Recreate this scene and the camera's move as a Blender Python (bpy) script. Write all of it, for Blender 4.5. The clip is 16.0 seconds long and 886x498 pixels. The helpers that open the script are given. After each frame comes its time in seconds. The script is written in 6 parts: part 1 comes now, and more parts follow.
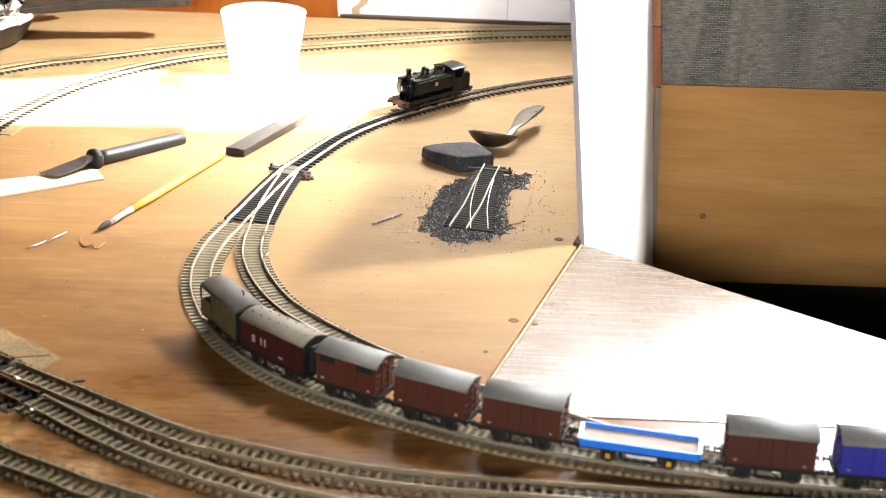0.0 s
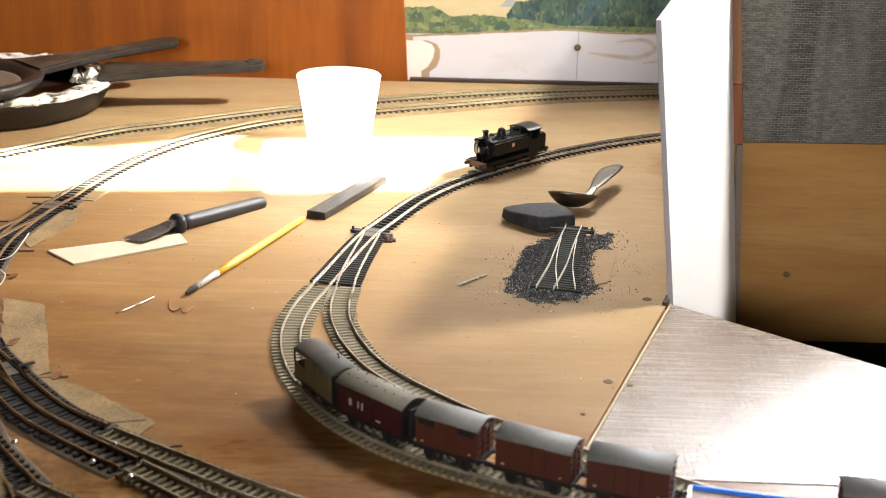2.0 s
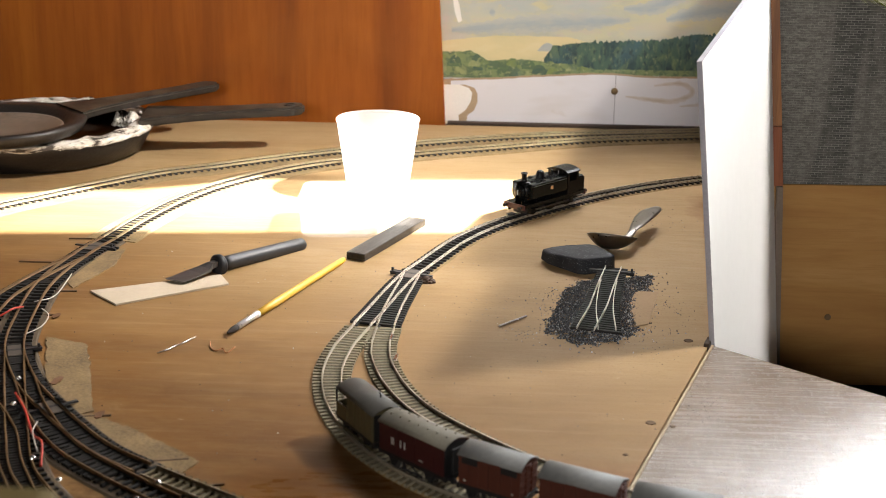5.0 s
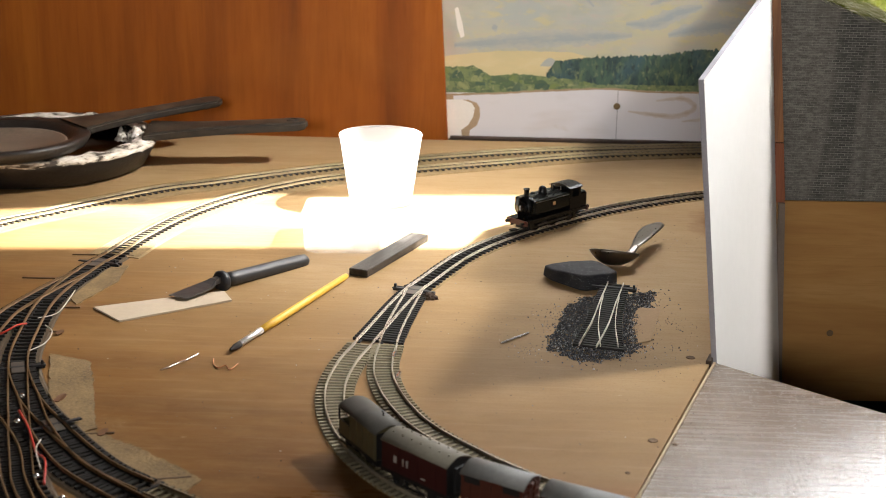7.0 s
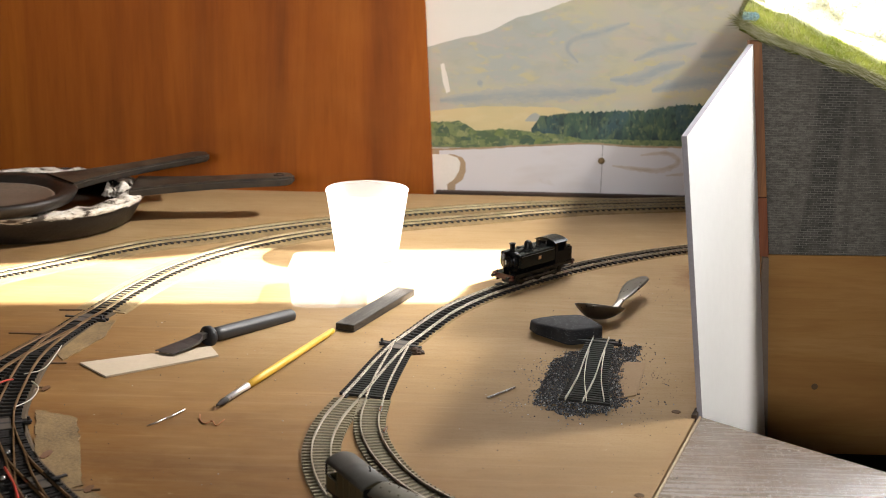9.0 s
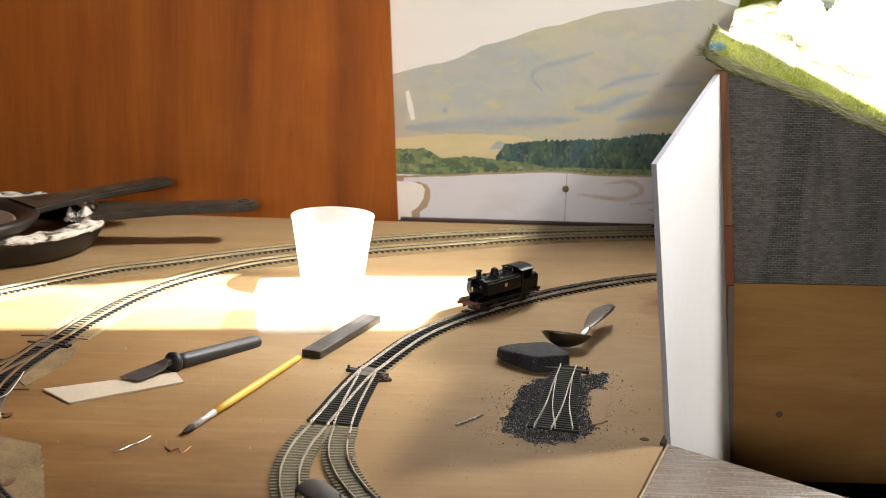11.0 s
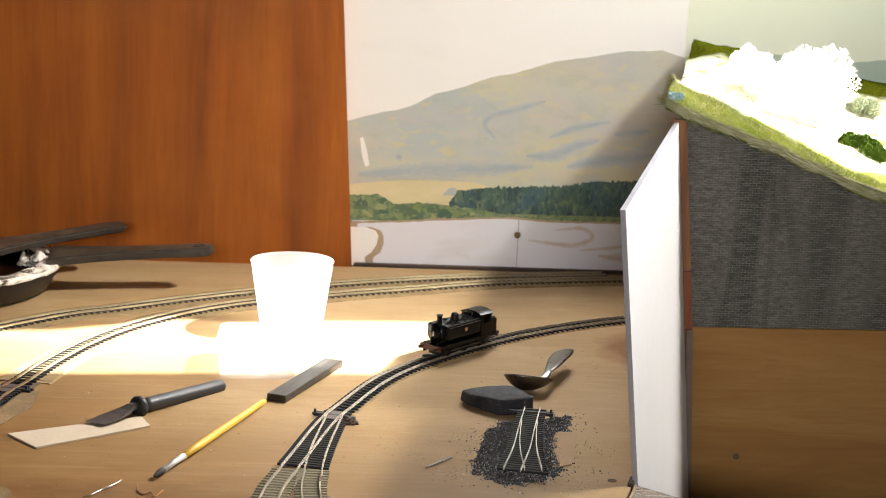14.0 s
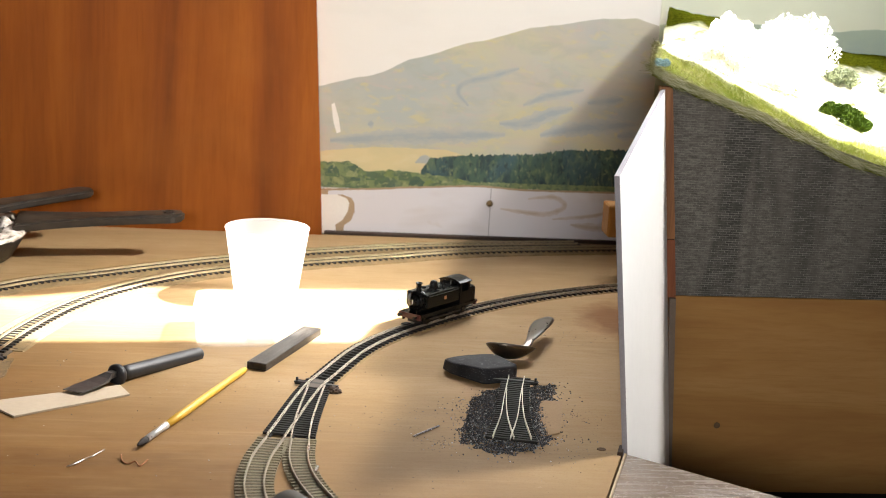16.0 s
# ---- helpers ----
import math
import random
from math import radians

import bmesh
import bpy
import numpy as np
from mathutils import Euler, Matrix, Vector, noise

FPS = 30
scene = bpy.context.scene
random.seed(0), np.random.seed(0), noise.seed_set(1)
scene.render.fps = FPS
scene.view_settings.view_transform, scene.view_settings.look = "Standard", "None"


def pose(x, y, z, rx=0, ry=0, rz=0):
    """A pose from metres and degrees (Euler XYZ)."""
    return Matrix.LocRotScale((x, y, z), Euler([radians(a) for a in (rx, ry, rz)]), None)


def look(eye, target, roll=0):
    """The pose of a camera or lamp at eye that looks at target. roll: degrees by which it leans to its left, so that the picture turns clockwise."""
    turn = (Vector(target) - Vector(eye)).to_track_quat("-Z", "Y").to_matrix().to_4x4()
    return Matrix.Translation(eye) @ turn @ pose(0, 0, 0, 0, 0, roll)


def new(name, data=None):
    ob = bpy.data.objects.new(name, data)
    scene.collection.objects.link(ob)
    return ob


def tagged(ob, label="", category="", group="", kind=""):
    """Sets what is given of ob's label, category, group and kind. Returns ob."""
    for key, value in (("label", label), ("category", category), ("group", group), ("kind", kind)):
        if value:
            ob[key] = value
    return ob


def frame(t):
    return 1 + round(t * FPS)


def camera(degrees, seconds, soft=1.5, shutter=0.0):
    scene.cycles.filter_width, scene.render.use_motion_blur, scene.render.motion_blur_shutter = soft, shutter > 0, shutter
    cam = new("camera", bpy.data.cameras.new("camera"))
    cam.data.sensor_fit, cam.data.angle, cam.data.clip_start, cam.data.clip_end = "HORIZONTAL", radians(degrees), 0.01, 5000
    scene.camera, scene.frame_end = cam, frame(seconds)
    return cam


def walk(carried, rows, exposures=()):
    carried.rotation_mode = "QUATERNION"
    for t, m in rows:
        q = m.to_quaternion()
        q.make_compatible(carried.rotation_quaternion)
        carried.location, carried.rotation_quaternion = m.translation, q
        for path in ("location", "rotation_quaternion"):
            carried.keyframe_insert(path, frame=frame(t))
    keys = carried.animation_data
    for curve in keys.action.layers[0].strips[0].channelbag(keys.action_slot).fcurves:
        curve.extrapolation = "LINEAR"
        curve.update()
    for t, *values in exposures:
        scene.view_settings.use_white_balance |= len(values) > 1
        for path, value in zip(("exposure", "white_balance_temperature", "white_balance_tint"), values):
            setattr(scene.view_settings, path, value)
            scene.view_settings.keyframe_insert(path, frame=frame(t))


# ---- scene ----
cam = camera(36.0, 16.0, 0.7)
cam.data.dof.use_dof, cam.data.dof.focus_distance, cam.data.dof.aperture_fstop = True, 1.45, 11.0
PATH = [
    (0, (0.068, 0.006, 0.476), (0.108, 1.858, -0.277), 2.6),
    (0.5, (0.055, 0.006, 0.477), (0.12, 1.874, -0.235), 2.4),
    (1, (0.052, 0.01, 0.475), (0.101, 1.888, -0.211), 1.8),
    (1.5, (0.043, 0.013, 0.473), (0.061, 1.894, -0.205), 1.6),
    (2, (0.033, 0.013, 0.471), (-0.002, 1.897, -0.199), 1.2),
    (2.5, (0.033, 0.012, 0.47), (-0.022, 1.898, -0.191), 1.0),
    (3, (0.033, 0.013, 0.47), (-0.035, 1.9, -0.19), 1.1),
    (3.5, (0.027, 0.011, 0.472), (-0.057, 1.899, -0.183), 1.1),
    (4, (0.027, 0.006, 0.471), (-0.065, 1.898, -0.171), 0.9),
    (6.3, (0.024, 0.014, 0.463), (-0.049, 1.927, -0.116), 0.7),
    (6.5, (0.029, 0.009, 0.472), (-0.05, 1.918, -0.117), 0.6),
    (7, (0.026, 0.008, 0.473), (-0.063, 1.916, -0.118), 0.8),
    (7.5, (0.029, 0.01, 0.474), (-0.051, 1.923, -0.104), 0.8),
    (8, (0.028, 0.008, 0.475), (-0.046, 1.929, -0.077), 0.8),
    (10.3, (0.023, -0.002, 0.48), (-0.031, 1.936, -0.011), 1.2),
    (10.5, (0.022, 0.003, 0.477), (-0.022, 1.943, -0.009), 1.2),
    (11, (0.014, 0.004, 0.475), (0.006, 1.947, -0.001), 1.6),
    (11.5, (0.01, 0.005, 0.474), (0.037, 1.949, 0.004), 1.8),
    (12, (0.005, 0.005, 0.473), (0.03, 1.948, 0.002), 1.7),
    (12.5, (-0.002, -0.001, 0.474), (0.001, 1.942, 0.0), 1.5),
    (13, (-0.015, -0.009, 0.475), (-0.003, 1.941, 0.03), 1.9),
    (13.5, (-0.023, -0.014, 0.475), (0.065, 1.94, 0.054), 2.4),
    (14, (-0.028, -0.013, 0.474), (0.069, 1.943, 0.07), 2.4),
    (14.5, (-0.032, -0.011, 0.471), (0.054, 1.946, 0.069), 2.4),
    (15, (-0.037, -0.003, 0.468), (0.039, 1.951, 0.049), 2.2),
    (15.5, (-0.049, 0.005, 0.467), (0.055, 1.954, 0.03), 2.6),
    (16, (-0.068, 0.008, 0.463), (0.11, 1.95, 0.022), 3.2),
]
walk(cam, [(t, look(eye, target, roll)) for t, eye, target, roll in PATH], [(0, 4.15), (1, 3.82), (2.5, 3.48), (4, 3.2), (7, 2.82), (10.5, 2.8), (12.5, 2.8), (14.5, 2.95), (16, 2.95)])

# ---- world, sun, large lights ----
world = bpy.data.worlds.new("sky")
scene.world = world
world.use_nodes = True
wn = world.node_tree.nodes
sky = wn.new("ShaderNodeTexSky")
sky.sky_type, sky.sun_disc = "NISHITA", False
SUN_EL, SUN_AZ = radians(47.5), radians(5)
sky.sun_elevation, sky.sun_rotation = SUN_EL, radians(90) - SUN_AZ
wn["Background"].inputs["Strength"].default_value = 0.12
world.node_tree.links.new(sky.outputs[0], wn["Background"].inputs[0])

SUN_DIR = Vector((math.cos(SUN_EL) * math.cos(SUN_AZ), math.cos(SUN_EL) * math.sin(SUN_AZ), math.sin(SUN_EL)))
sun_data = bpy.data.lights.new("sun", "SUN")
sun_data.energy, sun_data.angle, sun_data.color = 5.6, radians(0.53), (1.0, 1.0, 1.0)
sun = new("sun", sun_data)
sun.matrix_world = look(SUN_DIR * 4, (0, 0, 0))


def area_light(name, eye, target, sx, sy, watts, color, spread=180):
    d = bpy.data.lights.new(name, "AREA")
    d.shape, d.size, d.size_y, d.energy, d.color = "RECTANGLE", sx, sy, watts, color
    d.spread = radians(spread)  # narrows each lamp's beam to steer where its light falls
    ob = new(name, d)
    ob.matrix_world = look(eye, target)
    return ob


# lamp added for the soft slanting sunlight from the upper right
area_light("soft_sun_lamp", (1.44, 1.76, 1.70), (-0.22, 1.70, 0), 0.3, 0.14, 1.3, (1.0, 0.955, 0.895), 54)
# daylight of the window behind the scenery
area_light("back_window_light", (1.17, 2.40, 0.84), (0.42, 1.08, 0.0), 1.2, 0.55, 1.25, (0.97, 0.985, 1.0), 60)
# fill lamp added above the backdrop, to lift the shaded part of the board
area_light("high_fill_light", (0.26, 2.45, 1.40), (0.18, 1.62, 0.0), 0.8, 0.4, 0.43, (1.0, 0.97, 0.94), 55)
# fill lamp added on the near side, to brighten the backdrop and panel
area_light("near_fill_light", (-0.35, -3.0, 1.2), (0.40, 2.0, 0.66), 0.9, 0.6, 1.0, (1.0, 0.97, 0.94), 46)

# ---- materials ----


class Nodes:
    """Short cuts for building one material."""

    def __init__(self, name, rough=0.5, metal=0.0, old=None):
        self.mat = old or bpy.data.materials.new(name)
        self.mat.use_nodes = True
        self.t = self.mat.node_tree
        self.b = self.t.nodes["Principled BSDF"]
        if not old:
            self.b.inputs["Roughness"].default_value = rough
            self.b.inputs["Metallic"].default_value = metal
        self.co = self.t.nodes.new("ShaderNodeTexCoord").outputs["Object"]

    def node(self, kind, **ins):
        n = self.t.nodes.new(kind)
        for k, v in ins.items():
            self.put(n.inputs[k.replace("_", " ")], v)
        return n

    def put(self, socket, v):
        if isinstance(v, bpy.types.NodeSocket):
            self.t.links.new(v, socket)
        else:
            socket.default_value = v

    def mapped(self, scale, loc=(0, 0, 0), rot=(0, 0, 0), co=None):
        n = self.node("ShaderNodeMapping", Vector=co or self.co)
        n.inputs["Scale"].default_value, n.inputs["Location"].default_value = scale, loc
        n.inputs["Rotation"].default_value = rot
        return n.outputs[0]

    def noise(self, scale, detail=4.0, rough=0.55, co=None, warp=0.0):
        n = self.node("ShaderNodeTexNoise", Vector=co or self.co, Scale=scale, Detail=detail, Roughness=rough, Distortion=warp)
        return n.outputs["Fac"]

    def ramp(self, fac, *stops):
        n = self.node("ShaderNodeValToRGB", Fac=fac)
        e = n.color_ramp.elements
        while len(e) < len(stops):
            e.new(0.5)
        for el, (pos, col) in zip(e, stops):
            el.position = pos
            el.color = (*col, 1.0) if len(col) == 3 else col
        return n.outputs["Color"]

    def fade(self, fac, lo, hi):
        n = self.node("ShaderNodeMapRange", Value=fac)
        n.inputs["From Min"].default_value, n.inputs["From Max"].default_value = lo, hi
        return n.outputs["Result"]

    def mix(self, fac, a, b, how="MIX"):
        n = self.t.nodes.new("ShaderNodeMix")
        n.data_type, n.blend_type = "RGBA", how
        self.put(n.inputs[0], fac)
        for s, v in ((n.inputs[6], a), (n.inputs[7], b)):
            self.put(s, (*v, 1.0) if isinstance(v, tuple) and len(v) == 3 else v)
        return n.outputs[2]

    def math(self, op, a, b=0.0):
        n = self.t.nodes.new("ShaderNodeMath")
        n.operation = op
        self.put(n.inputs[0], a)
        self.put(n.inputs[1], b)
        return n.outputs[0]

    def color(self, v):
        self.put(self.b.inputs["Base Color"], (*v, 1.0) if isinstance(v, tuple) and len(v) == 3 else v)
        return self

    def rough(self, v):
        self.put(self.b.inputs["Roughness"], v)
        return self

    def bump(self, height, strength=0.3, distance=0.001):
        n = self.node("ShaderNodeBump", Height=height, Strength=strength, Distance=distance)
        self.put(self.b.inputs["Normal"], n.outputs[0])
        return self


def plain(name, col, rough=0.5, metal=0.0, vary=0.25, scale=60.0, bump=0.15, dist=0.0004):
    """A surface of one colour with grain and soft blotches."""
    k = Nodes(name, rough, metal)
    lo = tuple(c * (1 - vary) for c in col)
    hi = tuple(min(1.0, c * (1 + vary)) for c in col)
    big, fine = k.noise(scale * 0.2, 3), k.noise(scale * 4, 3)
    k.color(k.mix(k.fade(big, 0.3, 0.7), k.mix(k.fade(fine, 0.3, 0.7), lo, col), k.mix(k.fade(fine, 0.3, 0.7), col, hi)))
    k.rough(k.math("ADD", rough - 0.08, k.math("MULTIPLY", fine, 0.16)))
    return k.bump(fine, bump, dist).mat


def wood(name, dark, mid, light, grain=(1.2, 14, 14), rough=0.45, stains=None, coat=0.0, fibre=1.0):
    """Planed wood or veneer whose grain runs along the object's own x axis (grain: stretch of the figure)."""
    k = Nodes(name, rough)
    co = k.mapped(grain)
    fig = k.noise(1.6, 5, 0.6, co, 0.6)
    fib = k.noise(9.0, 4, 0.65, k.mapped(tuple(g * 2.2 for g in grain)))
    col = k.ramp(fig, (0.3, dark), (0.5, mid), (0.72, light))
    col = k.mix(k.math("MULTIPLY", k.fade(fib, 0.45, 0.75), 0.45 * fibre), col, dark)
    pore = k.noise(1.0, 3, 0.6, k.mapped(tuple(8.0 if g < 2 else 46.0 * g for g in grain)))
    col = k.mix(k.math("MULTIPLY", k.fade(pore, 0.56, 0.72), 0.4 * fibre), col, dark)
    if stains:
        for tone, sc, lo, hi, amount in stains:
            col = k.mix(k.math("MULTIPLY", k.fade(k.noise(sc, 5, 0.6, None, 0.4), lo, hi), amount), col, tone)
    k.color(col)
    k.rough(k.math("ADD", rough - 0.1, k.math("MULTIPLY", fib, 0.25)))
    k.b.inputs["Coat Weight"].default_value = coat
    k.b.inputs["Coat Roughness"].default_value = 0.2
    return k.bump(fib, 0.12, 0.0006).mat


M_TABLE = wood("birch_ply", (0.265, 0.172, 0.081), (0.323, 0.216, 0.106), (0.377, 0.262, 0.141), (1.6, 7, 7), 0.5,
               [((0.34, 0.20, 0.08), 2.2, 0.48, 0.75, 0.5), ((0.50, 0.37, 0.22), 7, 0.58, 0.75, 0.35), ((0.16, 0.09, 0.045), 70, 0.70, 0.78, 0.4)], fibre=0.4)
M_FLAP = wood("grey_washed_ply", (0.15, 0.11, 0.08), (0.195, 0.152, 0.118), (0.245, 0.20, 0.165), (9.0, 60, 60), 0.3,
              [((0.22, 0.14, 0.08), 4, 0.45, 0.7, 0.5), ((0.06, 0.042, 0.03), 190, 0.57, 0.68, 0.3), ((0.05, 0.036, 0.026), 430, 0.57, 0.68, 0.35), ((0.09, 0.065, 0.045), 34, 0.6, 0.72, 0.4)])


def brushed_varnish():
    """Thick clear varnish over the flap, with brush marks crossing each other and open pores."""
    k = Nodes("", old=M_FLAP)
    across = k.noise(1.0, 4, 0.6, k.mapped((12, 230, 12)), 0.2)
    along = k.noise(1.0, 4, 0.6, k.mapped((240, 22, 22), rot=(0, 0, radians(5))), 0.2)
    pits = k.fade(k.noise(300, 3, 0.6), 0.60, 0.74)
    h = k.math("ADD", k.math("ADD", across, k.math("MULTIPLY", along, 0.8)), k.math("MULTIPLY", pits, -1.2))
    k.bump(h, 0.5, 0.0008)
    k.rough(k.math("ADD", 0.24, k.math("ADD", k.math("MULTIPLY", k.fade(across, 0.35, 0.7), 0.06), k.math("MULTIPLY", pits, 0.35))))
    k.b.inputs["Specular IOR Level"].default_value = 0.9


brushed_varnish()


def front_stain():
    """Spilled brown varnish along the front of the baseboard, glossy and blotched."""
    k = Nodes("", old=M_TABLE)
    base = k.b.inputs["Base Color"].links[0].from_socket
    rough = k.b.inputs["Roughness"].links[0].from_socket
    sep = k.node("ShaderNodeSeparateXYZ", Vector=k.co)
    wob = k.noise(6.5, 4, 0.55, None, 0.5)
    y = k.math("ADD", sep.outputs[1], k.math("MULTIPLY", wob, 0.12))
    slant = k.math("SUBTRACT", y, k.math("MULTIPLY", sep.outputs[0], 0.8))
    mask = k.math("MULTIPLY", k.fade(y, 1.02, 0.985), k.fade(slant, 1.13, 1.075))
    streak = k.noise(1.0, 5, 0.6, k.mapped((5, 16, 5), rot=(0, 0, radians(24))), 0.8)
    tone = k.ramp(streak, (0.3, (0.10, 0.032, 0.008)), (0.44, (0.21, 0.075, 0.017)), (0.58, (0.29, 0.125, 0.035)), (0.7, (0.46, 0.30, 0.16)))
    col = k.mix(k.math("MULTIPLY", mask, 0.95), base, tone)
    # old amber varnish over the near end, darkened for the weaker light there
    amber_dim = k.math("ADD", k.math("ADD", sep.outputs[1], sep.outputs[0]), k.math("MULTIPLY", k.noise(3.0, 4, 0.6, None, 0.5), 0.5))
    old = k.ramp(k.noise(1.0, 5, 0.6, k.mapped((3, 11, 3)), 0.5), (0.3, (0.100, 0.037, 0.008)), (0.55, (0.160, 0.069, 0.016)), (0.75, (0.235, 0.118, 0.036)))
    col = k.mix(k.math("MULTIPLY", k.fade(amber_dim, 1.66, 1.06), 0.9), col, old)
    # grime, glue and old paint round the worn tracks
    run = k.math("ADD", k.math("MULTIPLY", sep.outputs[0], 0.77), k.math("MULTIPLY", sep.outputs[1], 0.64))
    run = k.math("ADD", run, k.math("MULTIPLY", k.noise(14, 5, 0.65, None, 0.6), 0.16))
    grime = k.math("MULTIPLY", k.fade(run, 0.515, 0.455), k.fade(sep.outputs[1], 1.34, 1.26))
    dirt = k.ramp(k.noise(26, 5, 0.7, None, 0.5), (0.32, (0.035, 0.018, 0.008)), (0.48, (0.12, 0.058, 0.02)), (0.6, (0.25, 0.14, 0.055)), (0.72, (0.40, 0.30, 0.17)))
    col = k.mix(k.math("MULTIPLY", grime, 0.85), col, dirt)
    fine = k.fade(k.noise(330, 3, 0.6), 0.52, 0.72)
    blotch = k.fade(k.noise(1.0, 4, 0.65, k.mapped((26, 60, 26)), 0.4), 0.45, 0.75)
    col = k.mix(k.math("MULTIPLY", fine, 0.28), col, (0.17, 0.10, 0.04))
    col = k.mix(k.math("MULTIPLY", blotch, 0.3), col, (0.27, 0.165, 0.065))
    # fine dark and pale figure along the boards
    fig = k.noise(1.0, 5, 0.62, k.mapped((5, 120, 5)), 0.25)
    col = k.mix(k.math("MULTIPLY", k.fade(fig, 0.52, 0.70), 0.13), col, (0.20, 0.115, 0.05))
    col = k.mix(k.math("MULTIPLY", k.fade(fig, 0.46, 0.30), 0.1), col, (0.52, 0.39, 0.25))
    dash = k.noise(1.0, 3, 0.6, k.mapped((22, 420, 22)))
    col = k.mix(k.math("MULTIPLY", k.fade(dash, 0.62, 0.72), 0.2), col, (0.17, 0.095, 0.04))
    # brown varnish stain beside the white board
    off = k.node("ShaderNodeVectorMath", Vector=k.mapped((1, 0.62, 1), (-0.315, -1.035, 0)))
    off.operation = "LENGTH"
    ring_ = k.math("ADD", off.outputs["Value"], k.math("MULTIPLY", k.noise(24, 4, 0.6), 0.05))
    col = k.mix(k.math("MULTIPLY", k.fade(ring_, 0.085, 0.055), 0.85), col, (0.15, 0.055, 0.012))
    # pale scuffs
    scuff = k.noise(1.0, 4, 0.6, k.mapped((30, 150, 30), rot=(0, 0, radians(-25))))
    col = k.mix(k.math("MULTIPLY", k.fade(scuff, 0.72, 0.78), 0.4), col, (0.62, 0.52, 0.40))
    k.color(col)
    k.put(k.b.inputs["Roughness"], k.math("SUBTRACT", rough, k.math("MULTIPLY", mask, 0.24)))


front_stain()
M_TABLE.node_tree.nodes["Principled BSDF"].inputs["Specular IOR Level"].default_value = 0.13
M_TABLE.node_tree.nodes["Principled BSDF"].inputs["Coat Weight"].default_value = 0.04
M_TABLE.node_tree.nodes["Principled BSDF"].inputs["Coat Roughness"].default_value = 0.3
M_MAHOG = wood("mahogany_veneer", (0.20, 0.047, 0.002), (0.335, 0.088, 0.004), (0.44, 0.13, 0.007), (7, 7, 0.55), 0.55,
               [((0.055, 0.012, 0.002), 1.8, 0.52, 0.8, 0.5), ((0.42, 0.15, 0.02), 3.1, 0.55, 0.8, 0.35)], fibre=0.7)
M_MAHOG.node_tree.nodes["Principled BSDF"].inputs["Specular IOR Level"].default_value = 0.25
M_PANEL = wood("pale_plywood", (0.24, 0.115, 0.034), (0.315, 0.163, 0.050), (0.38, 0.212, 0.075), (1.1, 9, 9), 0.5)
M_STRIP = wood("stained_strip", (0.09, 0.03, 0.008), (0.23, 0.09, 0.025), (0.34, 0.145, 0.045), (22, 22, 1.2), 0.45)
M_PANEL.node_tree.nodes["Principled BSDF"].inputs["Specular IOR Level"].default_value = 0.15
M_WALL = plain("dark_room_shell", (0.12, 0.10, 0.085), 0.8, 0, 0.06, 8)
M_FLOOR = plain("dark_carpet", (0.05, 0.04, 0.035), 0.95, 0, 0.3, 90)
M_FOAM = plain("white_foam_board", (0.8, 0.79, 0.77), 0.55, 0, 0.03, 20, 0.05)
M_FOAMCORE = plain("grey_board_edge", (0.3, 0.29, 0.32), 0.8, 0, 0.15, 120)
M_CUP = plain("white_plastic", (0.86, 0.85, 0.83), 0.35, 0, 0.02, 20, 0.03)


def translucent(mat, clear, glow):
    """Thin milky plastic: part of the light is scattered through it, part goes straight on."""
    t = mat.node_tree
    tr, mx = t.nodes.new("ShaderNodeBsdfTransparent"), t.nodes.new("ShaderNodeMixShader")
    mx.inputs[0].default_value = clear
    sc_, m2 = t.nodes.new("ShaderNodeBsdfTranslucent"), t.nodes.new("ShaderNodeMixShader")
    sc_.inputs[0].default_value, m2.inputs[0].default_value = (0.94, 0.93, 0.9, 1.0), glow
    t.links.new(t.nodes["Principled BSDF"].outputs[0], m2.inputs[1])
    t.links.new(sc_.outputs[0], m2.inputs[2])
    t.links.new(m2.outputs[0], mx.inputs[1])
    t.links.new(tr.outputs[0], mx.inputs[2])
    t.links.new(mx.outputs[0], t.nodes["Material Output"].inputs[0])


translucent(M_CUP, 0.48, 0.62)
M_TUB = plain("thin_milky_plastic", (0.88, 0.87, 0.85), 0.35, 0, 0.02, 20, 0.03)
translucent(M_TUB, 0.78, 0.62)
M_BLACK = plain("black_plastic", (0.022, 0.022, 0.024), 0.42, 0, 0.3, 80)
M_SLEEPER = plain("black_sleeper_plastic", (0.013, 0.0115, 0.0105), 0.7, 0, 0.35, 150)
# black sleeper colour lightened for the sun glare on the back tracks
M_SLEEPER_SUN = plain("sun_lifted_sleeper", (0.024, 0.020, 0.016), 0.75, 0, 0.35, 150)
M_SLEEPER_TAN = plain("weathered_tan_sleeper", (0.205, 0.175, 0.115), 0.75, 0, 0.3, 150)
M_SLEEPER_FRONT = plain("grimy_brown_sleeper", (0.125, 0.10, 0.058), 0.8, 0, 0.35, 150)
M_RAIL_FRONT = plain("grimy_rail", (0.21, 0.165, 0.10), 0.5, 0.3, 0.3, 200)
M_RAIL = plain("nickel_silver_rail", (0.62, 0.57, 0.47), 0.28, 0.75, 0.15, 200)
M_RAIL_TAN = plain("weathered_rail", (0.32, 0.275, 0.20), 0.4, 0.55, 0.3, 200)
M_RUST_RAIL = plain("rust_brown_rail", (0.17, 0.10, 0.045), 0.45, 0.4, 0.3, 200)
M_DIRT = plain("grimy_cork", (0.075, 0.05, 0.026), 0.85, 0, 0.5, 120, 0.5, 0.0008)
M_CORK = plain("cork_underlay", (0.21, 0.14, 0.06), 0.9, 0, 0.45, 260, 0.5, 0.0008)

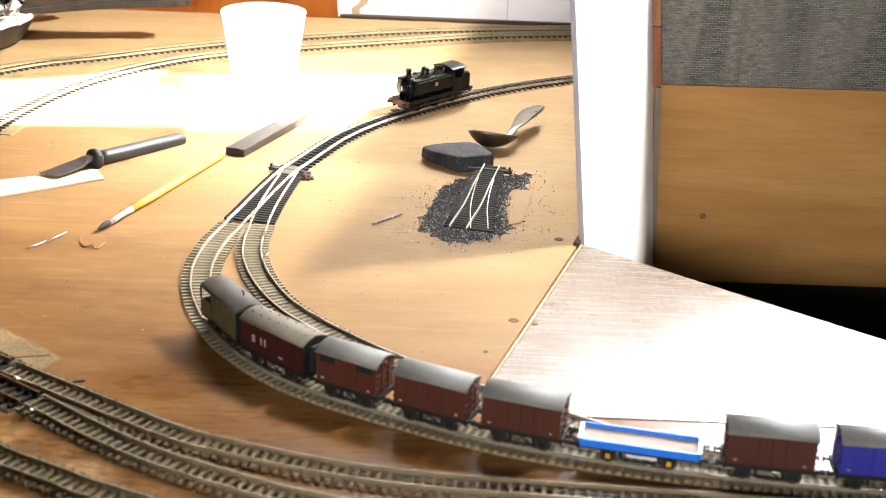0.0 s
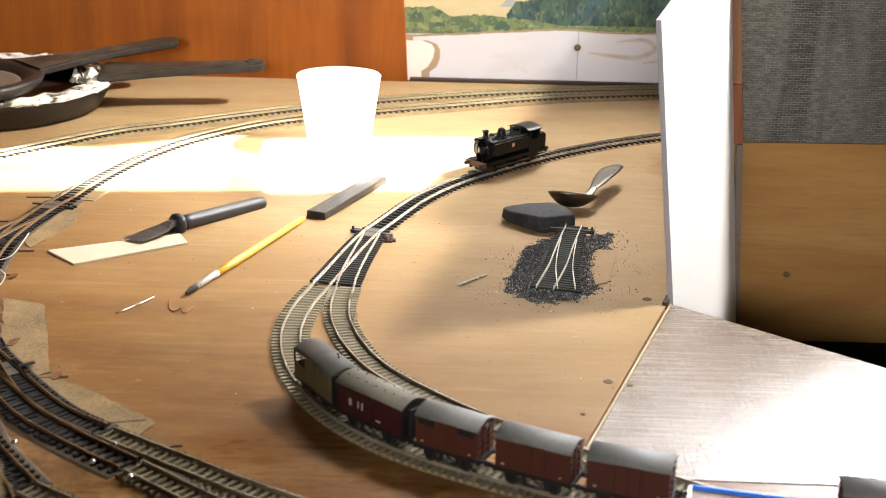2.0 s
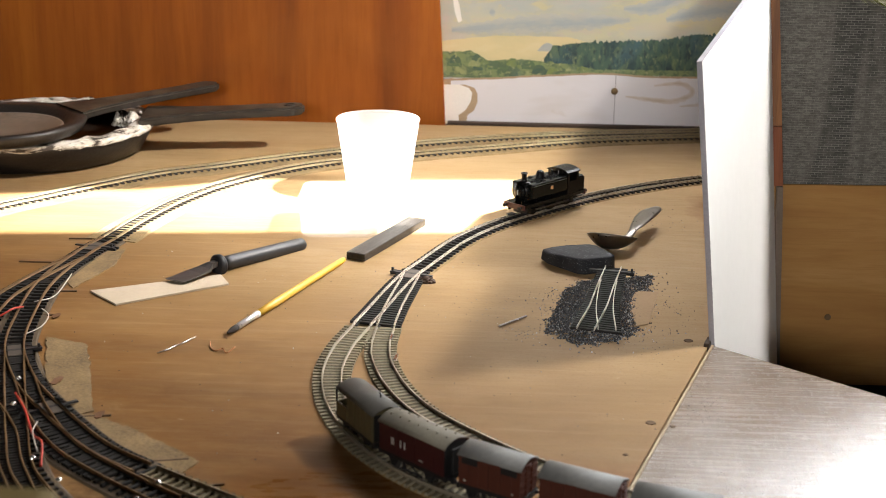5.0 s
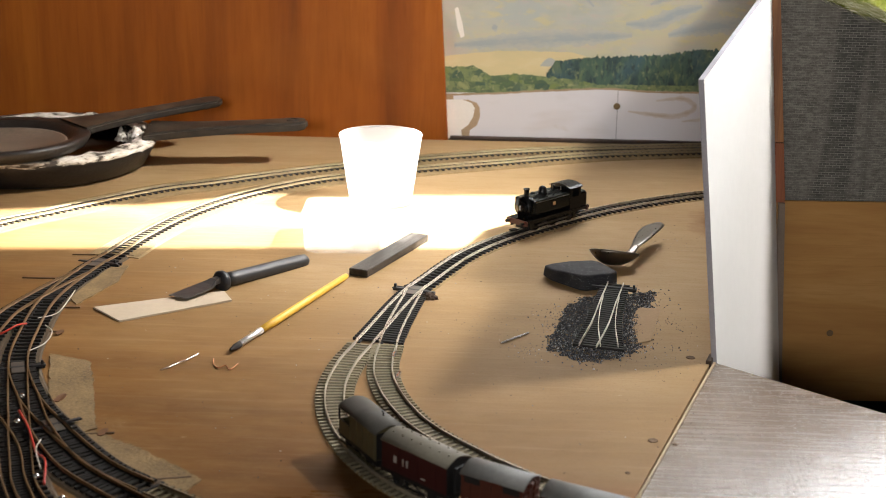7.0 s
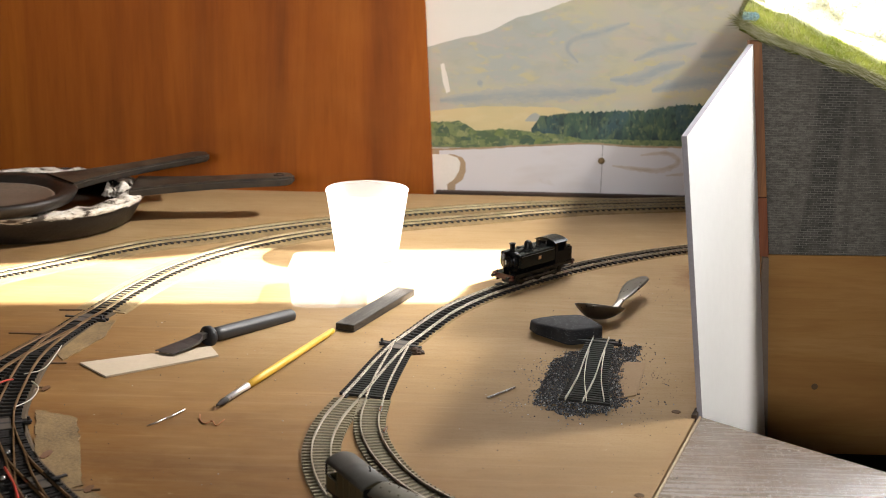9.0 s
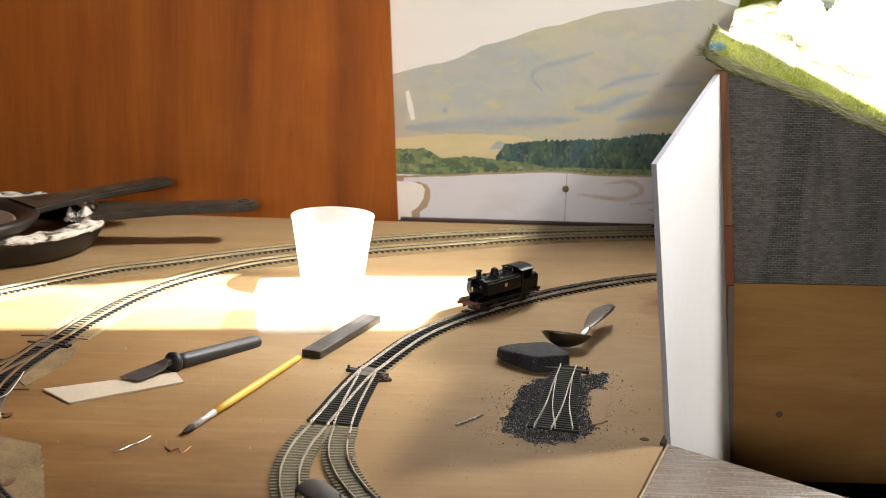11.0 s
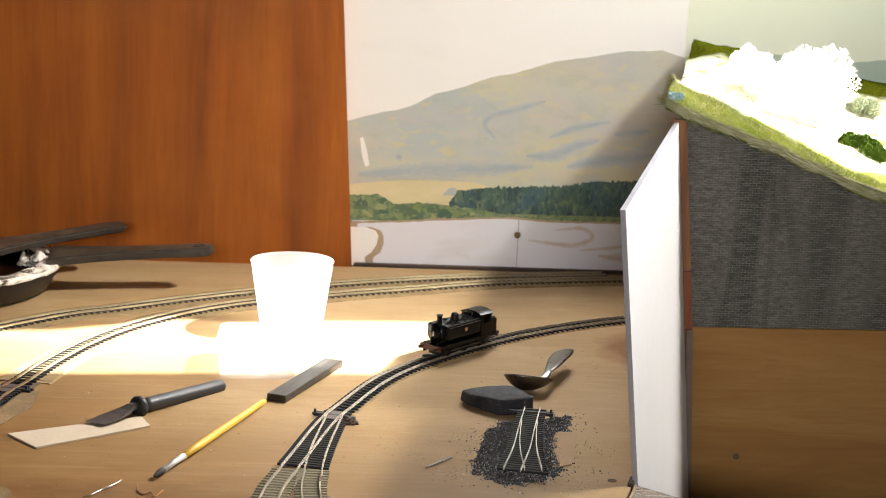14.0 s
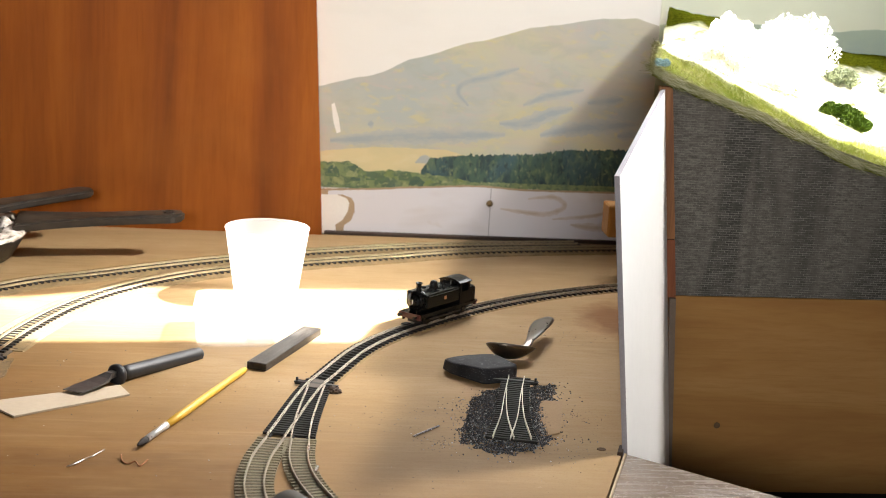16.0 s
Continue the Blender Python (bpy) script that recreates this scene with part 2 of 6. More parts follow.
for m_ in (M_SLEEPER, M_SLEEPER_TAN, M_SLEEPER_FRONT, M_BLACK):
    m_.node_tree.nodes["Principled BSDF"].inputs["Specular IOR Level"].default_value = 0.25

# ---- helpers of the scene ----


def mesh_ob(name, bm, mat, smooth=False):
    me = bpy.data.meshes.new(name)
    if smooth:
        for f in bm.faces:
            f.smooth = True
    bm.to_mesh(me)
    bm.free()
    for m in mat if isinstance(mat, (list, tuple)) else [mat]:
        me.materials.append(m)
    return new(name, me)


def part(name, bm, mat, parent, label="", smooth=False):
    ob = mesh_ob(name, bm, mat, smooth)
    ob.parent = parent
    return tagged(ob, label)


def empty(name, m, label, category, group="", kind=""):
    ob = new(name)
    ob.empty_display_size = 0.01
    ob.matrix_world = m
    return tagged(ob, label, category, group, kind)


def box(bm, x0, x1, y0, y1, z0, z1, bevel=0.0, seg=1, m=None):
    """A box, with bevelled edges where bevel is given."""
    r = bmesh.ops.create_cube(bm, size=1.0)
    vs = r["verts"]
    for v in vs:
        v.co = Vector(((x0 + x1) / 2 + v.co.x * (x1 - x0), (y0 + y1) / 2 + v.co.y * (y1 - y0), (z0 + z1) / 2 + v.co.z * (z1 - z0)))
    if bevel:
        es = list({e for v in vs for e in v.link_edges})
        out = bmesh.ops.bevel(bm, geom=es, offset=bevel, segments=seg, profile=0.5, affect="EDGES")
        vs = list({v for f in out["faces"] for v in f.verts} | {v for v in vs if v.is_valid})
    if m is not None:
        bmesh.ops.transform(bm, matrix=m, verts=[v for v in vs if v.is_valid])
    return bm


def boxm(*a, **k):
    return box(bmesh.new(), *a, **k)


def lathe(profile, seg=48, bm=None, m=None, closed=False):
    """A turned shape from (radius, height) pairs."""
    bm = bm or bmesh.new()
    rings = []
    for r, z in profile:
        if r < 1e-6:
            rings.append([bm.verts.new((0, 0, z))])
        else:
            rings.append([bm.verts.new((r * math.cos(2 * math.pi * i / seg), r * math.sin(2 * math.pi * i / seg), z)) for i in range(seg)])
    pairs = list(zip(rings, rings[1:])) + ([(rings[-1], rings[0])] if closed else [])
    for a, b in pairs:
        for i in range(seg):
            j = (i + 1) % seg
            if len(a) == 1 and len(b) > 1:
                bm.faces.new((a[0], b[j], b[i]))
            elif len(b) == 1 and len(a) > 1:
                bm.faces.new((a[i], a[j], b[0]))
            elif len(a) > 1:
                bm.faces.new((a[i], a[j], b[j], b[i]))
    if m is not None:
        bmesh.ops.transform(bm, matrix=m, verts=[v for ring in rings for v in ring])
    bmesh.ops.recalc_face_normals(bm, faces=bm.faces)
    return bm


def prism(outline, z0, z1, bm=None, m=None):
    """A flat outline of (x, y) pairs drawn up from z0 to z1."""
    bm = bm or bmesh.new()
    lo = [bm.verts.new((x, y, z0)) for x, y in outline]
    hi = [bm.verts.new((x, y, z1)) for x, y in outline]
    n = len(lo)
    bm.faces.new(lo[::-1])
    bm.faces.new(hi)
    for i in range(n):
        j = (i + 1) % n
        bm.faces.new((lo[i], lo[j], hi[j], hi[i]))
    if m is not None:
        bmesh.ops.transform(bm, matrix=m, verts=lo + hi)
    bmesh.ops.recalc_face_normals(bm, faces=bm.faces)
    return bm


def spline(points, step=0.004):
    """A smooth line through the points (Catmull-Rom), as evenly spaced Vectors."""
    p = [Vector(q if len(q) == 3 else (*q, 0.0)) for q in points]
    p = [p[0] * 2 - p[1]] + p + [p[-1] * 2 - p[-2]]
    fine = []
    for a, b, c, d in zip(p, p[1:], p[2:], p[3:]):
        for i in range(40):
            t = i / 40
            fine.append(0.5 * ((2 * b) + (c - a) * t + (2 * a - 5 * b + 4 * c - d) * t * t + (3 * b - a - 3 * c + d) * t ** 3))
    fine.append(p[-2])
    out, run = [fine[0]], 0.0
    for a, b in zip(fine, fine[1:]):
        d = (b - a).length
        while run + d >= step:
            a = a + (b - a).normalized() * (step - run)
            d, run = (b - a).length, 0.0
            out.append(a)
        run += d
    return out


def frames_along(line):
    """Each point of a line with its heading and its left-hand side, level."""
    out = []
    for i, p in enumerate(line):
        h = line[min(i + 1, len(line) - 1)] - line[max(i - 1, 0)]
        h.z = 0
        h.normalize()
        out.append((p, h, Vector((-h.y, h.x, 0))))
    return out


def sweep(bm, line, section, shift=0.0, caps=True):
    """Draws a closed section of (side, up) pairs along a line."""
    rings = [[bm.verts.new(p + n * (shift + s) + Vector((0, 0, u))) for s, u in section] for p, h, n in frames_along(line)]
    k = len(section)
    for a, b in zip(rings, rings[1:]):
        for i in range(k):
            j = (i + 1) % k
            bm.faces.new((a[i], b[i], b[j], a[j]))
    if caps and len(rings) > 1:
        bm.faces.new(rings[0])
        bm.faces.new(rings[-1][::-1])
    return bm


def tube(bm, points, r, sides=8, taper=1.0):
    """A round wire or rod along points, thinning to r * taper."""
    pts = [Vector(p) for p in points]
    rings = []
    for i, p in enumerate(pts):
        h = (pts[min(i + 1, len(pts) - 1)] - pts[max(i - 1, 0)]).normalized()
        a = h.orthogonal().normalized() if not rings else (rings[-1][2] - h * rings[-1][2].dot(h)).normalized()
        b = h.cross(a)
        rr = r * (1 + (taper - 1) * i / max(1, len(pts) - 1))
        rings.append(([bm.verts.new(p + (a * math.cos(2 * math.pi * k / sides) + b * math.sin(2 * math.pi * k / sides)) * rr) for k in range(sides)], h, a))
    for (ra, _, _), (rb, _, _) in zip(rings, rings[1:]):
        for k in range(sides):
            j = (k + 1) % sides
            bm.faces.new((ra[k], ra[j], rb[j], rb[k]))
    bm.faces.new(rings[0][0][::-1])
    bm.faces.new(rings[-1][0])
    return bm


def shade_smooth(ob, angle=35):
    me = ob.data
    for p in me.polygons:
        p.use_smooth = True
    bm = bmesh.new()
    bm.from_mesh(me)
    for e in bm.edges:
        e.smooth = len(e.link_faces) == 2 and e.calc_face_angle(0) < radians(angle)
    bm.to_mesh(me)
    bm.free()
    return ob


# ---- the room and the baseboard ----
table = mesh_ob("baseboard_table", prism([(-1.5, 0.33), (1.3, 0.33), (1.3, 0.852), (0.1065, 0.866), (0.124, 0.913), (0.222, 1.204), (0.31, 1.46), (0.338, 1.505), (0.472, 2.12), (-1.5, 2.12)], -0.012, 0.0), M_TABLE)
tagged(table, "large pale plywood baseboard with brown stains and scratches", "table", kind="structure")
flap = empty("baseboard_flap", Matrix.Identity(4), "glossy grey-washed plywood flap joined to the baseboard", "board")
part("board", prism([(0.1125, 0.8695), (1.30, 0.8555), (1.30, 0.87), (0.456, 1.015), (0.2265, 1.2015), (0.1275, 0.912)], -0.012, -0.0006), M_FLAP, flap)
part("edge_strip", prism([(0.1095, 0.8695), (0.1117, 0.8690), (0.1272, 0.912), (0.2262, 1.2015), (0.2240, 1.202), (0.1252, 0.9125)], -0.012, 0.0004), plain("pale_ply_edge", (0.36, 0.265, 0.155), 0.6, 0, 0.3, 150), flap, "pale plywood edge along the seam")
# small block added for the dark shade in the seam gap's end
chip = mesh_ob("seam_gap_end", boxm(-0.0025, 0.0025, -0.010, 0.010, -0.012, 0.0035, 0.0006), plain("seam_gap_dark", (0.035, 0.018, 0.008), 0.8, 0, 0.3, 150))
chip.matrix_world = pose(0.2215, 1.206, 0, 0, 0, -18)
tagged(chip, "small dark block for the shaded end of the seam gap", "wood chip")
floor = mesh_ob("floor", boxm(-2.6, 2.6, -4.2, 2.75, -0.9, -0.85), M_FLOOR)
tagged(floor, "dark carpeted floor below the table", "floor", kind="structure")
# unseen walls, coloured dark so that little light bounces back
for nm, a in (("wall_west", (-2.6, -2.55, -4.2, 2.75, -0.85, 1.75)), ("wall_east", (2.55, 2.6, -4.2, 2.75, -0.85, 1.75)),
              ("wall_south", (-2.55, 2.55, -4.2, -4.15, -0.85, 1.75)), ("wall_north", (-2.55, 2.55, 2.7, 2.75, -0.85, 1.75))):
    tagged(mesh_ob(nm, boxm(*a), M_WALL), "unseen plain room wall, dark to cut bounced light", "wall", kind="structure")
# unseen ceiling, its gap cut to shape the sun patch on table and hill
CEIL = 1.75


def up(x, y):
    k = CEIL / SUN_DIR.z
    return (x + SUN_DIR.x * k, y + SUN_DIR.y * k)


gap = [up(*q) for q in ((-1.1, 1.440), (-0.557, 1.489), (-0.207, 1.526), (0.0, 1.542), (0.2, 1.530), (0.4, 1.492), (0.92, 1.40), (0.92, 1.86), (0.2, 1.800), (0.04, 1.787), (-0.09, 1.774), (-0.30, 1.755), (-0.44, 1.690), (-0.62, 1.650), (-1.1, 1.60))]
cb = bmesh.new()
outer = [(-2.6, -4.2), (2.6, -4.2), (2.6, 2.75), (-2.6, 2.75)]
loops = [[cb.verts.new((*p, CEIL)) for p in ring] for ring in (outer, gap)]
rim = [cb.edges.new((ring[k], ring[(k + 1) % len(ring)])) for ring in loops for k in range(len(ring))]
bmesh.ops.triangle_fill(cb, use_beauty=True, edges=rim)
lid = bmesh.ops.extrude_face_region(cb, geom=cb.faces[:])
bmesh.ops.translate(cb, verts=[v for v in lid["geom"] if isinstance(v, bmesh.types.BMVert)], vec=(0, 0, 0.04))
bmesh.ops.recalc_face_normals(cb, faces=cb.faces)
tagged(mesh_ob("ceiling", cb, M_WALL), "unseen plain ceiling with a gap cut for the sun patch", "ceiling", kind="structure")

# ---- back of the layout ----
def slab(name, outline, y0, y1, mat):
    """An upright board from an outline of (x, z) pairs."""
    bm = prism([(x, z) for x, z in outline], -y1, -y0, m=Matrix.Rotation(radians(90), 4, "X"))
    return mesh_ob(name, bm, mat)


wp = slab("wall_panel", [(-1.5, -0.3), (-0.0505, -0.3), (-0.0675, 0.0), (-0.1018, 0.6), (-1.5, 0.6)], 2.118, 2.132, M_MAHOG)
tagged(wp, "reddish-brown varnished mahogany veneer panel behind the table", "wall panel", kind="structure")
BY = 2.135


def paint(name, base, tints, rough=0.7, flat_=2.2):
    """Printed colour on paper: a base with soft patches of other tints at several sizes (tone, size, from, to, amount)."""
    k = Nodes(name, rough)
    col = k.mix(0.0, base, base)
    for i, (tone, sc, lo, hi, amount) in enumerate(tints):
        co = k.mapped((sc, sc, sc * flat_), (i * 3.1, 0, i * 1.7))
        col = k.mix(k.math("MULTIPLY", k.fade(k.noise(1.0, 4, 0.55, co, 0.5), lo, hi), amount), col, tone)
    return k.color(col).bump(k.noise(30, 3), 0.08, 0.001).mat


P_SKY = paint("printed_sky", (0.88, 0.87, 0.83), [((0.82, 0.80, 0.77), 2, 0.4, 0.7, 0.5), ((0.78, 0.76, 0.71), 6, 0.5, 0.8, 0.5)])
P_SKY2 = paint("printed_green_sky", (0.78, 0.80, 0.64), [((0.72, 0.78, 0.64), 2, 0.4, 0.7, 0.6), ((0.82, 0.8, 0.64), 5, 0.5, 0.8, 0.5)])
P_HILL = paint("printed_moorland", (0.51, 0.52, 0.46), [((0.58, 0.55, 0.33), 4, 0.46, 0.66, 0.8), ((0.43, 0.48, 0.47), 5, 0.46, 0.62, 0.85), ((0.55, 0.48, 0.45), 3.4, 0.48, 0.7, 0.75), ((0.40, 0.43, 0.37), 17, 0.5, 0.68, 0.5), ((0.62, 0.56, 0.28), 30, 0.56, 0.68, 0.6), ((0.56, 0.48, 0.44), 46, 0.56, 0.68, 0.5)])
P_HILL2 = paint("printed_far_hill", (0.42, 0.50, 0.40), [((0.58, 0.62, 0.3), 8, 0.55, 0.75, 0.7), ((0.33, 0.42, 0.42), 12, 0.5, 0.7, 0.6)])
P_FIELD = paint("printed_field", (0.68, 0.58, 0.33), [((0.56, 0.52, 0.30), 9, 0.45, 0.7, 0.7), ((0.74, 0.66, 0.44), 16, 0.55, 0.75, 0.6)])
P_FOREST = paint("printed_trees", (0.062, 0.118, 0.088), [((0.03, 0.065, 0.07), 55, 0.44, 0.58, 0.9), ((0.15, 0.205, 0.10), 75, 0.53, 0.64, 0.7), ((0.05, 0.11, 0.135), 18, 0.5, 0.65, 0.8), ((0.24, 0.29, 0.15), 190, 0.58, 0.68, 0.6), ((0.022, 0.045, 0.05), 150, 0.55, 0.66, 0.8)], flat_=0.55)
BUSH_SPECKS = [((0.09, 0.14, 0.08), 90, 0.46, 0.6, 0.85), ((0.40, 0.42, 0.20), 120, 0.58, 0.68, 0.6), ((0.13, 0.20, 0.15), 30, 0.5, 0.7, 0.5)]
P_BUSH = paint("printed_bushes", (0.20, 0.26, 0.115), BUSH_SPECKS, flat_=1.1)
P_BUSHES = [paint("printed_bushes", c_, BUSH_SPECKS, flat_=1.1) for c_ in ((0.10, 0.165, 0.08), (0.19, 0.25, 0.085), (0.29, 0.33, 0.15), (0.065, 0.12, 0.085))]
H_BASE, H_INK = (0.51, 0.52, 0.46), (0.37, 0.42, 0.45)
P_FEATHER = [paint("printed_hedge", tuple(a + (b - a) * f for a, b in zip(H_BASE, H_INK)), [((0.48, 0.48, 0.43), 30, 0.45, 0.65, 0.6)]) for f in (0.2, 0.45, 0.7, 1.0)]
P_HEDGE = P_FEATHER[2]
P_SMEAR = [paint("brown_glue_stain", c_, [((0.66, 0.61, 0.60), 40, 0.42, 0.6, 0.8)]) for c_ in ((0.63, 0.57, 0.55), (0.55, 0.47, 0.40))]
P_BARE = paint("bare_backing", (0.72, 0.71, 0.75), [((0.47, 0.41, 0.36), 4, 0.56, 0.75, 0.55), ((0.42, 0.33, 0.22), 9, 0.66, 0.76, 0.5)])
P_TORN = plain("torn_white_paper", (0.86, 0.84, 0.80), 0.8, 0, 0.04, 60)
P_TORNEDGE = plain("torn_brown_paper", (0.42, 0.31, 0.2), 0.85, 0, 0.2, 90)


def ragged(x0, x1, low, high, step=0.004, rough=0.0, seed=0.0, freq=60.0):
    """An outline between two edges (functions of x), the upper one ragged."""
    n = max(2, int((x1 - x0) / step))
    xs = [x0 + (x1 - x0) * i / n for i in range(n + 1)]
    top = [(x, high(x) + rough * (noise.noise((x * freq, seed, 0)) + 0.6 * noise.noise((x * freq * 2.7, seed, 5)))) for x in xs]
    return [(x, low(x)) for x in xs] + top[::-1]


def curve_of(*pts):
    """A smooth height over x through the given (x, z) pairs."""
    def f(x):
        for (xa, za), (xb, zb) in zip(pts, pts[1:]):
            if x <= xb:
                t = min(1.0, max(0.0, (x - xa) / (xb - xa)))
                t2 = t * t * (3 - 2 * t)
                return za + (zb - za) * (0.5 * t + 0.5 * t2)
        return pts[-1][1]
    return f


def ribbon(name, edges, layer, mat, parent, label=""):
    """A printed or smeared mark between two edges of (x, z) pairs."""
    y1 = BY - 0.0004 * layer
    bm = bmesh.new()
    rows = [[bm.verts.new((x, y1, z)) for x, z in e] for e in edges]
    for i in range(len(rows[0]) - 1):
        bm.faces.new((rows[0][i], rows[0][i + 1], rows[1][i + 1], rows[1][i]))
    return part(name, bm, mat, parent, label)


def sheet(name, outline, layer, mat, parent, label=""):
    """A printed area: a thin layer of paper on the backdrop, in (x, z)."""
    y1 = BY - 0.0004 * layer
    bm = bmesh.new()
    bm.faces.new([bm.verts.new((x, y1, z)) for x, z in outline])
    bmesh.ops.triangulate(bm, faces=bm.faces[:])
    bmesh.ops.recalc_face_normals(bm, faces=bm.faces)
    if sum((f.normal.y for f in bm.faces)) > 0:
        bmesh.ops.reverse_faces(bm, faces=bm.faces)
    return part(name, bm, mat, parent, label)


XL, XR = -0.110, 0.4477
bd = empty("backdrop", Matrix.Identity(4), "printed landscape backdrop sheet with moorland hill and dark wood", "backdrop")
part("backing_board", boxm(XL, XR, BY, BY + 0.006, 0.0, 0.47), P_SKY, bd)
hill_top = curve_of((XL, 0.226), (0.0, 0.252), (0.07, 0.283), (0.16, 0.312), (0.26, 0.34), (0.36, 0.357), (0.41, 0.36), (0.45, 0.35))
flat = lambda z: (lambda x: z)
sheet("printed_hill", ragged(XL, XR, flat(0.09), hill_top, rough=0.0012), 1, P_HILL, bd)


def stroke(pts, wide):
    """The two edges of a brush-like mark along points of (x, z), thin at both ends and ragged."""
    line = spline([(x, z) for x, z in pts], 0.003)
    up_side, low_side = [], []
    for i, (p, h, n) in enumerate(frames_along(line)):
        t = i / max(1, len(line) - 1)
        w = wide * 0.5 * math.sin(math.pi * min(0.97, max(0.03, t))) ** 0.5
        w1 = w * (1 + 0.5 * noise.noise((p.x * 160, p.y * 160, wide * 900)))
        w2 = w * (1 + 0.5 * noise.noise((p.x * 160, p.y * 160, wide * 900 + 7)))
        up_side.append((p.x + n.x * w1, p.y + n.y * w1))
        low_side.append((p.x - n.x * w2, p.y - n.y * w2))
    return low_side, up_side


for wide, pts in ((0.011, [(-0.060, 0.148), (0.061, 0.159), (0.217, 0.169)]), (0.006, [(0.231, 0.274), (0.184, 0.258), (0.146, 0.247), (0.137, 0.232), (0.155, 0.211)]),
                  (0.006, [(0.241, 0.217), (0.283, 0.234), (0.336, 0.245)]), (0.009, [(0.205, 0.186), (0.248, 0.188), (0.285, 0.205), (0.322, 0.216)]),
                  (0.010, [(0.271, 0.170), (0.319, 0.182), (0.430, 0.195)]), (0.008, [(0.395, 0.174), (0.435, 0.180)]), (0.007, [(-0.002, 0.176), (0.009, 0.178)]), (0.008, [(0.343, 0.225), (0.40, 0.233)])):
    for k_, ink in enumerate(P_FEATHER):
        ribbon("printed_hedge", stroke(pts, wide * (2.5, 1.9, 1.35, 0.85)[k_]), 1.5 + 0.3 * k_, ink, bd)
sheet("printed_field", ragged(XL, 0.20, flat(0.095), curve_of((XL, 0.128), (0.02, 0.141), (0.12, 0.141), (0.2, 0.118)), rough=0.0012), 3, P_FIELD, bd)
sheet("printed_field", ragged(0.28, XR, flat(0.12), curve_of((0.28, 0.125), (0.36, 0.152), (XR, 0.152)), rough=0.001), 3, P_FIELD, bd)
sheet("printed_tree", ragged(0.075, 0.105, flat(0.118), lambda x: 0.12 + 0.011 * math.sin(math.pi * (x - 0.075) / 0.03), 0.002, 0.001), 4, P_HEDGE, bd)
sheet("printed_wood", ragged(0.085, XR, flat(0.085), curve_of((0.085, 0.108), (0.10, 0.127), (0.16, 0.134), (0.26, 0.139), (0.32, 0.149), (XR, 0.154)), 0.0013, 0.005, 3, 230), 5, P_FOREST, bd)
sheet("printed_bush", ragged(XL, 0.19, flat(0.074), curve_of((XL, 0.112), (-0.03, 0.116), (0.0, 0.102), (0.05, 0.104), (0.11, 0.10), (0.19, 0.088)), 0.002, 0.0035, 9, 110), 6, P_BUSH, bd)
rng = random.Random(31)
for i in range(30):
    x, r = XL + 0.006 + (0.145 - XL) * rng.random(), rng.uniform(0.006, 0.012)
    foot_ = 0.078 + 0.026 * rng.random() * max(0.2, 1 - max(0.0, x + 0.03) / 0.2)
    crown_ = lambda q, x=x, r=r, f=foot_: f + 1.15 * r * math.sqrt(max(0.0, 1 - ((q - x) / r) ** 2))
    sheet("printed_bush", ragged(x - r, x + r, flat(foot_ - 0.002), crown_, 0.0009, 0.0012, i * 2.3, 420), 6.05 + 0.03 * i, P_BUSHES[i % 4], bd)
sheet("printed_verge", ragged(0.10, XR, flat(0.083), curve_of((0.10, 0.087), (0.2, 0.092), (XR, 0.093)), 0.002, 0.0012, 4, 150), 7, P_BUSH, bd)
strip_top = curve_of((XL, 0.066), (0.0, 0.072), (0.08, 0.078), (0.16, 0.083), (0.187, 0.0835), (0.25, 0.080), (XR, 0.082))
sheet("torn_edge", ragged(XL, XR, flat(0.0), lambda x: strip_top(x) + 0.003, 0.003, 0.001, 7, 90), 8, P_TORNEDGE, bd)
sheet("bare_strip", ragged(-0.06, XR, flat(0.0), strip_top, 0.003, 0.0008, 8, 90), 9, P_BARE, bd, "bare lilac-white backing with stains")
for wide, pts in ((0.004, [(0.215, 0.050), (0.286, 0.044), (0.318, 0.058), (0.300, 0.072), (0.258, 0.068)]), (0.003, [(0.300, 0.036), (0.369, 0.045), (0.42, 0.062)]), (0.006, [(0.33, 0.028), (0.38, 0.025), (0.43, 0.034)])):
    for k_, ink in enumerate(P_SMEAR):
        ribbon("glue_stain", stroke(pts, wide * (2.2, 1.0)[k_]), 9.4 + 0.3 * k_, ink, bd, "brown dried glue smear")
tear = [(0.0, -0.045), (0.014, -0.047), (0.022, -0.036), (0.036, -0.028), (0.050, -0.026), (0.058, -0.031), (0.063, -0.046)]
ribbon("torn_paper", ([(x, z) for z, x in tear], [(XL, z * 0.99) for z, x in tear]), 10.4, P_TORN, bd, "torn white paper scrap")
ribbon("torn_edge", ([(x + 0.011 + 0.003 * math.sin(z * 90), z) for z, x in tear], [(x - 0.001, z) for z, x in tear]), 10.0, P_TORNEDGE, bd, "browned torn paper edge")
ribbon("torn_paper", ([(-0.044, 0.163), (-0.048, 0.185), (-0.055, 0.208)], [(-0.050, 0.160), (-0.056, 0.178), (-0.060, 0.205)]), 10.4, P_TORN, bd, "torn white paper scrap")
part("joint", boxm(0.1975, 0.1985, BY - 0.0052, BY - 0.0045, 0.0, 0.083), M_FOAMCORE, bd)
scr = lathe([(0, 0.0), (0.0055, 0.0), (0.005, 0.0016), (0.002, 0.0022), (0, 0.0022)], 20, m=Matrix.Rotation(radians(90), 4, "X"))
sc = part("screw", scr, plain("brass", (0.15, 0.10, 0.045), 0.45, 0.6), bd, "small brass screw")
sc.location = (0.197, BY - 0.0052, 0.058)
